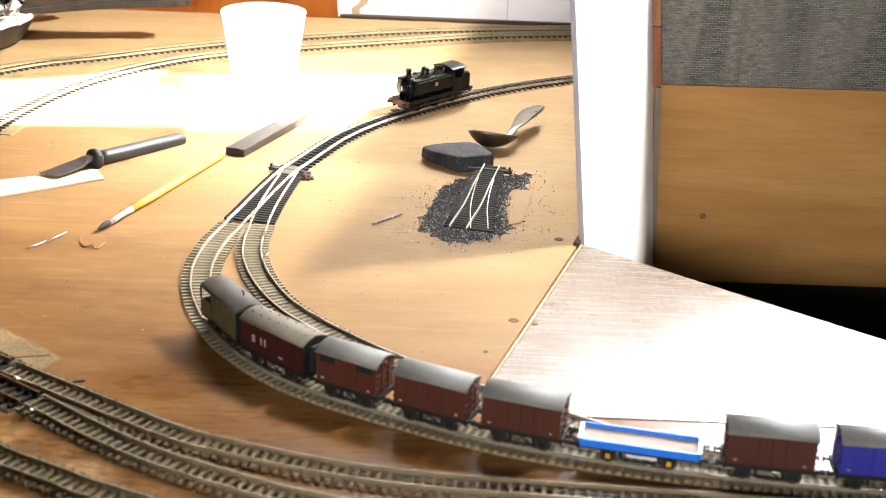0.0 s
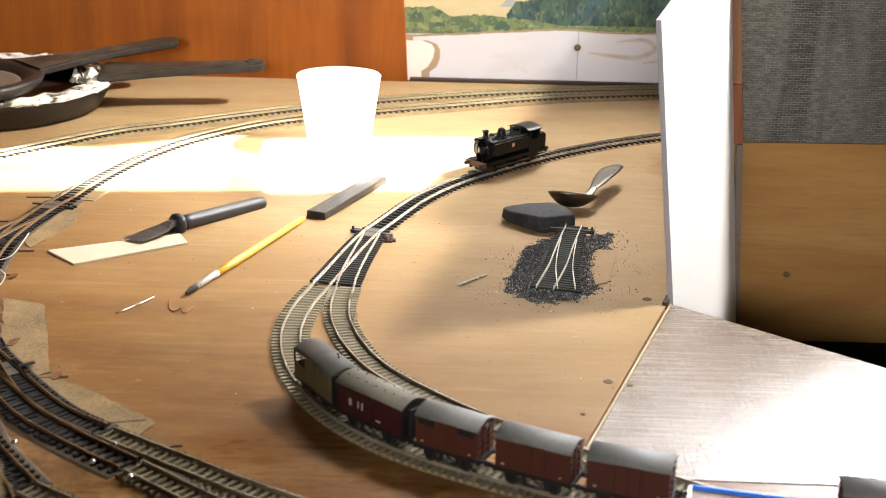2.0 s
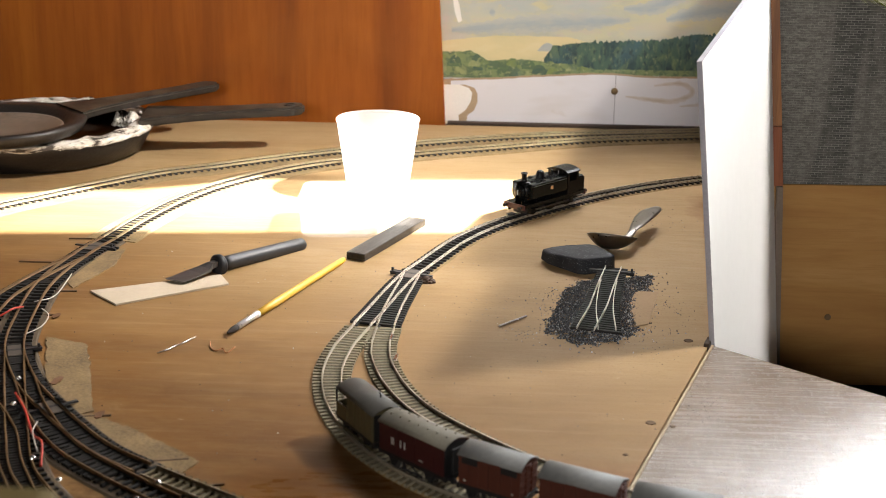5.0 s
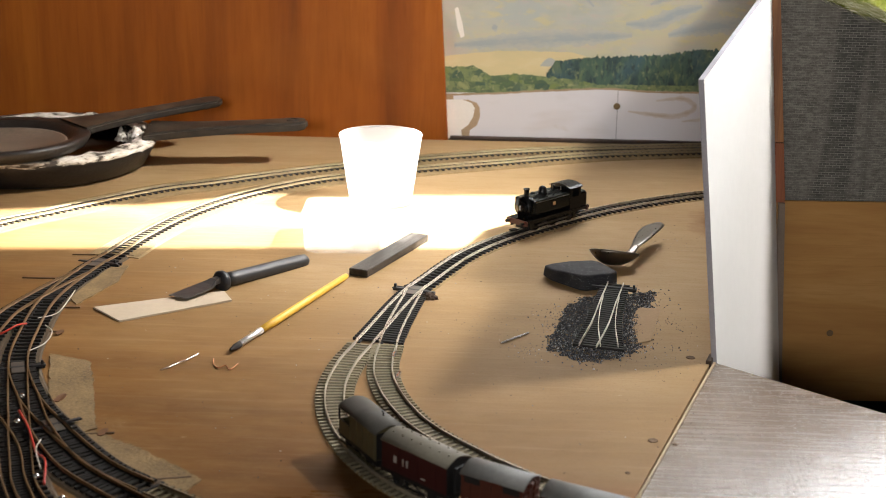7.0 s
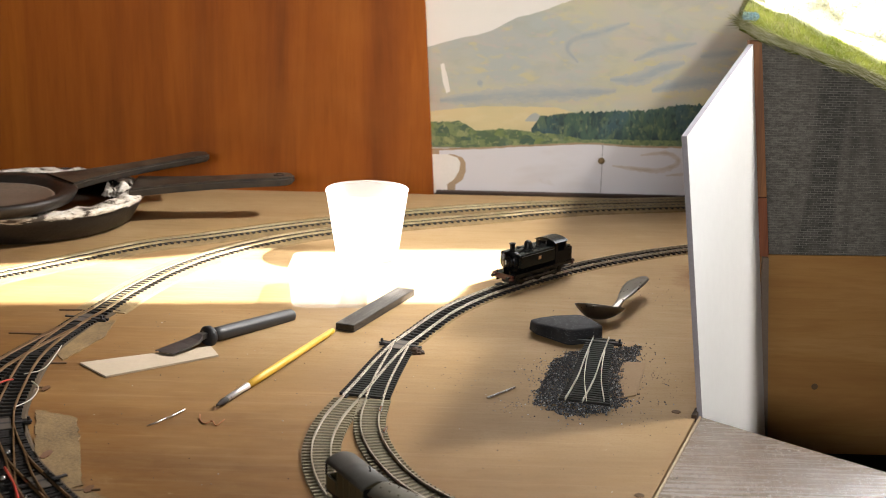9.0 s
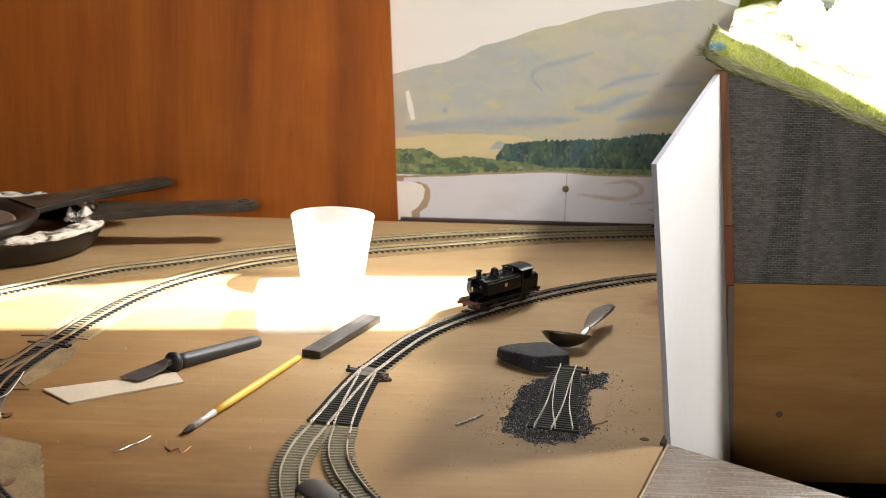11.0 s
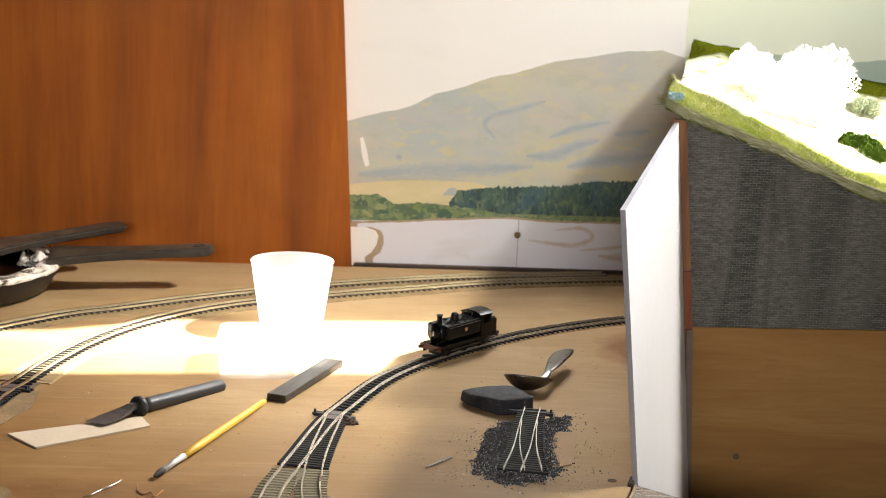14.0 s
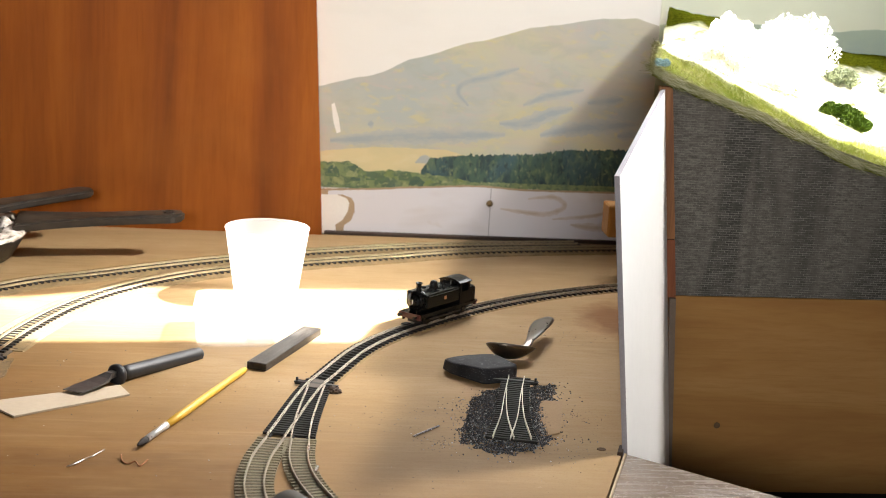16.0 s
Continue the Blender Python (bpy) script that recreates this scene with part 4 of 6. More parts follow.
kc.color(kc.mix(kc.fade(sp, 0.66, 0.72), kc.ramp(kc.noise(60, 4), (0.3, (0.013, 0.0135, 0.016)), (0.7, (0.032, 0.033, 0.037))), (0.35, 0.35, 0.36))).bump(sp, 0.3, 0.0005)
kc.b.inputs["Specular IOR Level"].default_value = 0.2
blk = shade_smooth(mesh_ob("sanding_block", bb, kc.mat), 40)
tagged(blk, "charcoal-grey worn sanding block with dusty specks", "sanding block")

# ---- teaspoon, bowl down-tilted ----
M_STEEL = plain("worn_steel", (0.15, 0.135, 0.12), 0.3, 0.95, 0.08, 40, 0.02, 0.0002)
spn = empty("teaspoon", pose(0.152, 1.478, 0.0, 0, 0, 0), "steel teaspoon lying on the baseboard", "spoon")
sb = bmesh.new()
NU, NV = 28, 10
ring = []
for j in range(NV + 1):
    r = j / NV
    row = []
    for i in range(NU):
        a = 2 * math.pi * i / NU
        L = 0.029 * (1.0 + 0.12 * math.cos(a))
        x, y = L * r * math.cos(a), 0.019 * r * math.sin(a) * (1 - 0.10 * math.cos(a))
        row.append(sb.verts.new((x, y, 0.015 * (r ** 2.2) + 0.001)))
    ring.append(row)
for a, b in zip(ring[1:], ring[2:]):
    for i in range(NU):
        sb.faces.new((a[i], a[(i + 1) % NU], b[(i + 1) % NU], b[i]))
sb.faces.new(ring[1])
bmesh.ops.delete(sb, geom=ring[0], context="VERTS")
bmesh.ops.recalc_face_normals(sb, faces=sb.faces)
bmesh.ops.solidify(sb, geom=sb.faces[:], thickness=0.0011)
# darker than the handle: the bowl's dark reflection is put into its colour
bowl = part("bowl", sb, plain("dark_reflecting_bowl", (0.10, 0.085, 0.07), 0.3, 0.9, 0.15, 40, 0.02, 0.0002), spn, "bowl coloured dark for what it reflects", True)
bowl.matrix_local = Matrix.Translation((-0.006, 0, 0.0030)) @ Matrix.Rotation(radians(-6), 4, "Z") @ Matrix.Rotation(radians(3), 4, "Y") @ Matrix.Rotation(radians(-23), 4, "X")
hbm = bmesh.new()
hp = [(0.013, 0.006, 0.0130, 0.0062), (0.019, 0.013, 0.0175, 0.0046), (0.023, 0.022, 0.0205, 0.0046), (0.030, 0.040, 0.0220, 0.0078), (0.039, 0.066, 0.0225, 0.0108), (0.049, 0.092, 0.0225, 0.0112), (0.057, 0.108, 0.0220, 0.0080), (0.061, 0.117, 0.0215, 0.003)]
rows = []
for k, (x, y, z, w) in enumerate(hp):
    n = Vector((0.9, -0.43, 0))
    rows.append([hbm.verts.new(Vector((x, y, z)) + n * w * s + Vector((0, 0, dz))) for s, dz in ((-1, 0), (-0.5, 0.0012), (0.5, 0.0012), (1, 0), (0.5, -0.0014), (-0.5, -0.0014))])
for a, b in zip(rows, rows[1:]):
    for i in range(6):
        hbm.faces.new((a[i], a[(i + 1) % 6], b[(i + 1) % 6], b[i]))
hbm.faces.new(rows[0]), hbm.faces.new(rows[-1][::-1])
bmesh.ops.recalc_face_normals(hbm, faces=hbm.faces)
bmesh.ops.subdivide_edges(hbm, edges=[e for e in hbm.edges], cuts=1, use_grid_fill=True, smooth=0.4)
part("handle", hbm, M_STEEL, spn, "flat steel handle with a chased end", True)

# ---- steel bar, brush, palette tool, card ----


def between(a, b, z=0.0):
    a, b = Vector(a), Vector(b)
    d = b - a
    return Matrix.Translation((a.x, a.y, z)) @ Matrix.Rotation(math.atan2(d.y, d.x), 4, "Z"), d.length


m, L = between((-0.133, 1.424), (-0.075, 1.568))
bar = mesh_ob("steel_bar", boxm(0, L, -0.0115, 0.0115, 0, 0.0085, 0.0012, 2), wood("dark_worn_steel", (0.012, 0.0095, 0.0075), (0.028, 0.023, 0.018), (0.075, 0.066, 0.056), (9, 60, 60), 0.42))
bar.matrix_world = m
bar.data.materials[0].node_tree.nodes["Principled BSDF"].inputs["Specular IOR Level"].default_value = 0.25
tagged(bar, "dark worn flat steel bar lying in the sun", "steel bar")

m, L = between((-0.2265, 1.183), (-0.1445, 1.412))
br = empty("paint_brush", m, "small paint brush with yellow handle and white ferrule", "paint brush")
M_YEL = plain("yellow_lacquer", (0.62, 0.37, 0.035), 0.5, 0, 0.12, 60)
rot = Matrix.Translation((0, 0, 0.0045)) @ Matrix.Rotation(radians(90), 4, "Y") @ Matrix.Rotation(radians(90), 4, "Z")
part("bristles", lathe([(0, 0.0), (0.0013, 0.002), (0.0030, 0.010), (0.0029, 0.020), (0, 0.020)], 16, m=rot), plain("dark_bristle", (0.014, 0.008, 0.005), 0.8, 0, 0.4, 300), br, "dark stiff bristles", True)
part("ferrule", lathe([(0, 0.018), (0.0031, 0.018), (0.0030, 0.050), (0.0034, 0.052), (0.0034, 0.058), (0, 0.058)], 20, m=rot), plain("white_metal_ferrule", (0.74, 0.72, 0.7), 0.3, 0.5, 0.08, 60), br, "white metal ferrule", True)
part("handle", lathe([(0, 0.058), (0.0034, 0.058), (0.004, 0.09), (0.0038, 0.16), (0.0034, L - 0.004), (0.0028, L), (0, L)], 20, m=rot), M_YEL, br, "yellow lacquered handle", True)

card = mesh_ob("card_offcut", prism([(-0.389, 1.296), (-0.352, 1.259), (-0.254, 1.330), (-0.268, 1.358)], 0.0004, 0.0022), plain("cream_card", (0.44, 0.355, 0.26), 0.8, 0, 0.08, 60))
tagged(card, "cream card offcut under the palette tool", "card")

m, L = between((-0.311, 1.323), (-0.196, 1.466))
kn = empty("palette_tool", m, "black-handled flat palette tool resting on card", "tool")
M_GRIP = plain("grey_black_grip", (0.02, 0.0205, 0.022), 0.48, 0, 0.2, 70)
rot = Matrix.Translation((0, 0, 0.0105)) @ Matrix.Rotation(radians(2.0), 4, "Y") @ Matrix.Rotation(radians(90), 4, "Y") @ Matrix.Rotation(radians(90), 4, "Z")
part("handle", lathe([(0, 0.066), (0.0072, 0.066), (0.0079, 0.075), (0.0079, L - 0.012), (0.0072, L - 0.003), (0.005, L), (0, L)], 28, m=rot), M_GRIP, kn, "matt black round handle", True)
part("collar", lathe([(0, 0.056), (0.0095, 0.057), (0.0115, 0.0585), (0.0115, 0.063), (0.0095, 0.066), (0, 0.067)], 28, m=rot), M_BLACK, kn, "black collar", True)
bl = bmesh.new()
rows = []
for x, w, z, th in ((0.0, 0.0115, 0.0050, 0.0004), (0.030, 0.0112, 0.0072, 0.0008), (0.042, 0.0085, 0.0085, 0.0018), (0.050, 0.0042, 0.0105, 0.003), (0.058, 0.0040, 0.0112, 0.003)):
    rows.append([bl.verts.new((x + (0.006 if s < 0 and x == 0 else 0), s * w, z + t * th)) for s, t in ((-1, -1), (1, -1), (1, 1), (-1, 1))])
for a, b in zip(rows, rows[1:]):
    for i in range(4):
        bl.faces.new((a[i], a[(i + 1) % 4], b[(i + 1) % 4], b[i]))
bl.faces.new(rows[0]), bl.faces.new(rows[-1][::-1])
bmesh.ops.recalc_face_normals(bl, faces=bl.faces)
part("blade", bl, plain("dull_blade", (0.13, 0.125, 0.12), 0.35, 0.7, 0.25, 80), kn, "dull flat steel blade")

# ---- pin, wires, sticks, screw holes ----
pin = mesh_ob("metal_pin", tube(bmesh.new(), [(0.0255, 1.231, 0.0013), (0.0525, 1.2615, 0.0013)], 0.0011, 10), plain("bright_pin", (0.66, 0.64, 0.66), 0.25, 0.9, 0.1, 80))
tagged(pin, "short bright metal pin on the board", "pin")


def wire(name, pts, r, mat, label):
    ob = mesh_ob(name, tube(bmesh.new(), spline(pts, 0.0015), r, 7), mat, True)
    return tagged(ob, label, "wire", "wire scraps")


M_SILVER = plain("bright_solder_wire", (0.72, 0.7, 0.66), 0.22, 0.9, 0.1, 80)
M_COPPER = plain("copper_wire", (0.38, 0.17, 0.08), 0.35, 0.8, 0.2, 80)
M_RED = plain("red_wire_sleeve", (0.42, 0.035, 0.02), 0.4, 0, 0.15, 80)
M_WHITE = plain("white_wire_sleeve", (0.46, 0.42, 0.36), 0.4, 0, 0.1, 80)
wire("wire_scrap", [(-0.281, 1.139, 0.0008), (-0.274, 1.144, 0.002), (-0.268, 1.158, 0.001), (-0.262, 1.160, 0.003), (-0.255, 1.181, 0.0012)], 0.0008, M_SILVER, "bent bright solder wire scrap on the board")
wire("wire_scrap", [(-0.238, 1.165, 0.003), (-0.236, 1.156, 0.0008), (-0.230, 1.148, 0.001), (-0.224, 1.152, 0.002), (-0.219, 1.144, 0.001), (-0.213, 1.155, 0.003)], 0.0006, M_COPPER, "bent copper wire scrap on the board")
wire("red_wire", [(-0.436, 1.233, 0.006), (-0.438, 1.21, 0.012), (-0.45, 1.196, 0.008), (-0.48, 1.19, 0.003)], 0.0010, M_RED, "red insulated wire beside the weathered turnout")
wire("red_wire", [(-0.372, 1.03, 0.006), (-0.352, 0.995, 0.008), (-0.332, 0.955, 0.006), (-0.318, 0.935, 0.009), (-0.309, 0.905, 0.004)], 0.0010, M_RED, "red insulated wire along the parting tracks")
wire("white_wire", [(-0.420, 1.335, 0.006), (-0.414, 1.30, 0.010), (-0.418, 1.27, 0.004), (-0.432, 1.25, 0.005)], 0.0006, M_WHITE, "white wire looped beside the sleepers")
wire("white_wire", [(-0.418, 1.235, 0.004), (-0.405, 1.215, 0.005), (-0.404, 1.19, 0.003), (-0.412, 1.165, 0.004)], 0.0006, M_WHITE, "white wire looped at the turnout")
wire("white_wire", [(-0.335, 0.975, 0.007), (-0.330, 0.95, 0.010), (-0.318, 0.925, 0.006)], 0.0006, M_WHITE, "white wire end among the tracks")
M_TWIG = plain("dark_glue_stick", (0.09, 0.05, 0.025), 0.8, 0, 0.4, 120)
for (xa, ya), (xb, yb) in (((-0.466, 1.472), (-0.440, 1.474)), ((-0.494, 1.386), (-0.458, 1.386)), ((-0.427, 1.295), (-0.403, 1.297)), ((-0.420, 1.227), (-0.401, 1.227)), ((-0.307, 1.000), (-0.285, 1.005)), ((-0.42, 1.478), (-0.395, 1.473)), ((-0.234, 0.925), (-0.205, 0.932)), ((-0.195, 0.888), (-0.17, 0.894))):
    st = mesh_ob("wood_splint", boxm(0, math.dist((xa, ya), (xb, yb)), -0.001, 0.001, 0, 0.0015, 0.0003), M_TWIG)
    st.matrix_world = between((xa, ya), (xb, yb))[0]
    tagged(st, "dark thin wooden splint pinned beside the track", "splint", "track splints")
for x, y in ((-0.366, 1.009), (-0.318, 0.914), (-0.288, 0.881), (-0.225, 0.856), (-0.216, 0.882), (-0.194, 0.837), (-0.346, 0.910), (-0.380, 1.060)):
    so = mesh_ob("solder_blob", lathe([(0.0026, 0.0), (0.0025, 0.0008), (0.0018, 0.0019), (0.0009, 0.0024), (0, 0.0025)], 12), M_SILVER, True)
    so.matrix_world = pose(x, y, 0.0058, 0, 0, 30)
    tagged(so, "bright blob of solder on a weathered rail", "solder", "solder blobs")
for (x, y), (hx, hy) in (((-0.073, 1.184), (0.02, 1)), ((-0.065, 1.135), (0.12, 1))):
    rj = mesh_ob("rail_joiner", boxm(-0.007, 0.007, -0.0015, 0.0015, 0.0, 0.0026, 0.0005), M_SILVER)
    rj.matrix_world = Matrix.Translation((x, y, 0.0036)) @ Matrix.Rotation(math.atan2(hy, hx), 4, "Z")
    tagged(rj, "bright folded rail joiner on the siding rail", "rail joiner", "rail joiners")
lb = bmesh.new()
bmesh.ops.create_icosphere(lb, subdivisions=3, radius=0.006)
for v in lb.verts:
    q = v.co.normalized()
    v.co = Vector((v.co.x * 1.3, v.co.y * 0.9, max(-0.001, v.co.z) * 0.95)) * (1 + 0.5 * noise.noise(q * 2.6))
lp = mesh_ob("glue_lump", lb, plain("dark_brown_glue", (0.045, 0.022, 0.010), 0.7, 0, 0.4, 200))
lp.location = (-0.050, 1.357, 0.0008)
tagged(lp, "dark brown lump of dried glue beside the turnout", "glue")
M_HOLE = plain("dark_screw_hole", (0.10, 0.055, 0.022), 0.8, 0.1, 0.4, 200)
for x, y, r in ((0.204, 1.212, 0.0045), (0.151, 1.026, 0.0042), (0.168, 1.021, 0.0026), (0.126, 0.966, 0.002)):
    ho = mesh_ob("countersunk_screw", lathe([(0, 0.00025), (r * 0.4, 0.00025), (r * 0.6, 0.0005), (r * 0.9, 0.0004), (r, 0.0), (0, 0.0)], 18), M_HOLE, True)
    ho.location = (x, y, 0)
    tagged(ho, "dark countersunk screw head in the baseboard", "screw", "baseboard screws")
ps = part("screw", lathe([(0, 0.0), (0.0038, 0.0), (0.0034, 0.0009), (0.0013, 0.0005), (0, 0.0005)], 18, m=Matrix.Rotation(radians(90), 4, "X")), plain("old_brass", (0.10, 0.055, 0.02), 0.7, 0.0), ply, "small brass screw", True)
ps.location = (0.399, 1.482, -0.071)

M_PATCH = plain("glue_stained_cork", (0.18, 0.115, 0.048), 0.9, 0, 0.5, 110, 0.5, 0.0008)
M_FLAKE = plain("rust_brown_glue", (0.11, 0.045, 0.014), 0.6, 0, 0.4, 150)


def torn(pts, amount=0.0022):
    """An outline whose straight edges are torn and crumbled."""
    out = []
    for (xa, ya), (xb, yb) in zip(pts, pts[1:] + pts[:1]):
        n = max(2, int(math.dist((xa, ya), (xb, yb)) / 0.003))
        for i in range(n):
            x, y = xa + (xb - xa) * i / n, ya + (yb - ya) * i / n
            out.append((x + amount * noise.noise((x * 130, y * 130, 3)), y + 1.6 * amount * noise.noise((x * 130, y * 130, 8))))
    return out


for pts in ([(-0.392, 1.170), (-0.350, 1.155), (-0.326, 1.085), (-0.302, 1.012), (-0.322, 0.994), (-0.352, 1.040)], [(-0.436, 1.340), (-0.420, 1.420), (-0.392, 1.440), (-0.388, 1.385), (-0.409, 1.306)], [(-0.318, 1.000), (-0.301, 1.006), (-0.256, 0.977), (-0.196, 0.928), (-0.208, 0.904), (-0.258, 0.933), (-0.298, 0.974)]):
    cp = mesh_ob("cork_sheet", prism(torn(pts), 0.0002, 0.0011), M_PATCH)
    tagged(cp, "thin crumbling sand-coloured cork beside the weathered track", "cork", "cork offcuts")
for i, (x, y) in enumerate(((-0.350, 1.068), (-0.294, 1.004), (-0.401, 1.223), (-0.346, 1.031))):
    fl = mesh_ob("glue_flake", prism(torn([(x + 0.004 * math.cos(a), y + 0.007 * math.sin(a)) for a in [k * 0.8976 + i for k in range(7)]], 0.003), 0.0011, 0.0018), M_FLAKE)
    tagged(fl, "flake of rust-brown dried glue by the weathered tracks", "glue flake", "glue flakes")

# ---- cast-iron pans ----
kp = Nodes("cast_iron_crusted", 0.45)
crust = kp.noise(22, 5, 0.65)
up_ = kp.node("ShaderNodeSeparateXYZ", Vector=kp.node("ShaderNodeNewGeometry").outputs["Normal"]).outputs[2]
kp.color(kp.mix(kp.math("MULTIPLY", kp.math("MULTIPLY", kp.fade(crust, 0.42, 0.66), 0.5), kp.fade(up_, 0.5, 0.9)), kp.ramp(kp.noise(60, 4), (0.3, (0.015, 0.012, 0.01)), (0.7, (0.045, 0.035, 0.025))), (0.17, 0.13, 0.085)))
kp.b.inputs["Metallic"].default_value = 0.3
M_IRON2 = kp.bump(kp.noise(120, 4), 0.4, 0.001).mat
M_IRON = plain("cast_iron", (0.026, 0.022, 0.019), 0.42, 0.4, 0.4, 60, 0.4, 0.001)
M_BROWNBASE = plain("browned_pan_base", (0.24, 0.195, 0.15), 0.33, 0.4, 0.35, 40)
kq = Nodes("plaster_crust", 0.85)
qn = kq.noise(1.0, 5, 0.7, kq.mapped((34, 34, 110)), 0.4)
kq.color(kq.ramp(qn, (0.40, (0.05, 0.036, 0.025)), (0.48, (0.5, 0.44, 0.36)), (0.66, (0.80, 0.76, 0.70))))
M_CRUST = kq.bump(qn, 0.6, 0.003).mat


def handle(length, w, z0, z1, th, base=0.03):
    """A flat pan handle with a rounded end and a hole."""
    pts = []
    for i in range(13):
        t = i / 12
        ww = base * (1 - t) ** 3 + w * (0.82 + 0.25 * t)
        pts.append((t * (length - w), ww))
    out = [(x, -y) for x, y in pts] + [(length - w + w * 1.07 * math.sin(a), -w * 1.07 * math.cos(a)) for a in [math.pi * k / 10 for k in range(1, 10)]] + [(x, y) for x, y in pts[::-1]]
    bm = prism(out, 0.0, th)
    for v in bm.verts:
        v.co.z += z0 + (z1 - z0) * v.co.x / length
    bmesh.ops.bevel(bm, geom=[e for e in bm.edges if abs((e.verts[0].co - e.verts[1].co).z) < th * 0.6], offset=th * 0.25, segments=2, affect="EDGES")
    return bm


def crust_ring(r0, r1, z, seed, lumps=0.005):
    """A lumpy ring of dried plaster."""
    bm = bmesh.new()
    n, k = 90, 6
    rows = []
    for i in range(n):
        a = 2 * math.pi * i / n
        row = []
        for j in range(k):
            r = r0 + (r1 - r0) * j / (k - 1)
            h = lumps * max(0.0, 0.5 + noise.noise((6 * math.cos(a) + seed, 6 * math.sin(a), r * 60))) * math.sin(math.pi * (j + 0.3) / (k - 0.4))
            row.append(bm.verts.new((r * math.cos(a), r * math.sin(a), z + h)))
        rows.append(row)
    for a, b in zip(rows, rows[1:] + rows[:1]):
        for j in range(k - 1):
            bm.faces.new((a[j], b[j], b[j + 1], a[j + 1]))
    bmesh.ops.recalc_face_normals(bm, faces=bm.faces)
    return bm


pan = empty("frying_pan", pose(-0.645, 1.888, 0), "black cast-iron frying pan crusted with white plaster", "frying pan")
part("body", lathe([(0, 0.0), (0.138, 0.0), (0.150, 0.004), (0.164, 0.028), (0.168, 0.040), (0.165, 0.043), (0.155, 0.039), (0.142, 0.012), (0, 0.010)], 96), M_IRON, pan, "", True)
part("plaster", crust_ring(0.140, 0.1675, 0.0405, 1.3, 0.008), M_CRUST, pan, "cracked white plaster on the rim", True)
drip = bmesh.new()
rows = []
for i in range(121):
    a = 2 * math.pi * i / 120
    wob_ = 0.5 + 0.5 * noise.noise((5 * math.cos(a), 5 * math.sin(a), 2))
    low_ = 0.0395 - 0.007 * max(0.0, wob_ + 0.4 * noise.noise((17 * math.cos(a), 17 * math.sin(a), 7)))
    rows.append([drip.verts.new((r_ * math.cos(a), r_ * math.sin(a), z_)) for r_, z_ in ((0.1655, 0.0435), (0.1700, 0.0425), (0.1708, 0.039), (0.1600 + 0.0098 * (low_ - 0.02) / 0.016, low_))])
for a, b_ in zip(rows, rows[1:]):
    for j in range(3):
        drip.faces.new((a[j], b_[j], b_[j + 1], a[j + 1]))
bmesh.ops.recalc_face_normals(drip, faces=drip.faces)
part("plaster_drip", drip, M_CRUST, pan, "streaky plaster drips down the wall", True)
hd = part("handle", handle(0.232, 0.019, 0.040, 0.050, 0.013, 0.034), M_IRON2, pan, "long flat iron handle with plaster traces")
hd.matrix_local = Matrix.Rotation(radians(8), 4, "Z") @ Matrix.Translation((0.152, 0.01, 0))
rg = part("hanging_ring", lathe([(0.0055, 0.0), (0.0095, 0.0), (0.0088, 0.0014), (0.007, 0.0018), (0.006, 0.001)], 28, closed=True), M_IRON, hd, "raised rim of the hanging hole", True)
rg.location = (0.212, 0, 0.0618)
pl = part("plaster_lump", crust_ring(0.004, 0.026, 0.041, 4.4, 0.014), M_CRUST, pan, "lump of dried plaster", True)
pl.location = (0.150, 0.03, 0)
pl = part("plaster_lump", crust_ring(0.004, 0.02, 0.032, 7.7, 0.018), M_CRUST, pan, "lump of dried plaster", True)
pl.location = (0.122, 0.035, 0)
pan2 = empty("frying_pan", pose(-0.665, 1.800, 0.0435, 0, 0, 0), "smaller cast-iron pan laid in the larger one", "frying pan")
part("body", lathe([(0, 0.008), (0.084, 0.008), (0.092, 0.012), (0.099, 0.019), (0.117, 0.021), (0.120, 0.017), (0.114, 0.006), (0.098, 0.0), (0, 0.0)], 96), M_IRON, pan2, "", True)
part("cooking_base", lathe([(0, 0.0086), (0.078, 0.0086), (0.083, 0.0115), (0.087, 0.0115), (0.089, 0.0095)], 72), M_BROWNBASE, pan2, "browned worn inner base", True)
hd = part("handle", handle(0.245, 0.018, 0.012, 0.021, 0.011, 0.03), M_IRON2, pan2, "flat iron handle")
hd.matrix_local = Matrix.Rotation(radians(44), 4, "Z") @ Matrix.Translation((0.105, 0, 0))

# ---- ledge and wooden step behind the white board ----
# ledge coloured near black for the shaded gap at the backdrop foot
lg = mesh_ob("back_ledge", boxm(-0.064, 0.44, 2.121, 2.1335, 0.0, 0.005, 0.001), plain("gap_shade_strip", (0.035, 0.018, 0.010), 0.7, 0, 0.3, 90))
tagged(lg, "thin wooden strip, darkened for the shaded gap at the backdrop foot", "trim", kind="structure")
stp = mesh_ob("wooden_beam", boxm(0.338, 0.45, 1.885, 1.93, 0.062, 0.108, 0.002), M_PANEL)
tagged(stp, "pale wooden beam end under the model hillside", "beam")

# ---- scenery hill ----
front_z = curve_of((0.28, 0.338), (0.31, 0.327), (0.35, 0.311), (0.40, 0.292), (0.45, 0.272), (0.53, 0.246), (0.60, 0.226), (0.8, 0.17), (1.3, 0.12))
back_z = curve_of((0.34, 0.34), (0.40, 0.366), (0.44, 0.381), (0.50, 0.372), (0.60, 0.343), (0.75, 0.325), (1.3, 0.30))


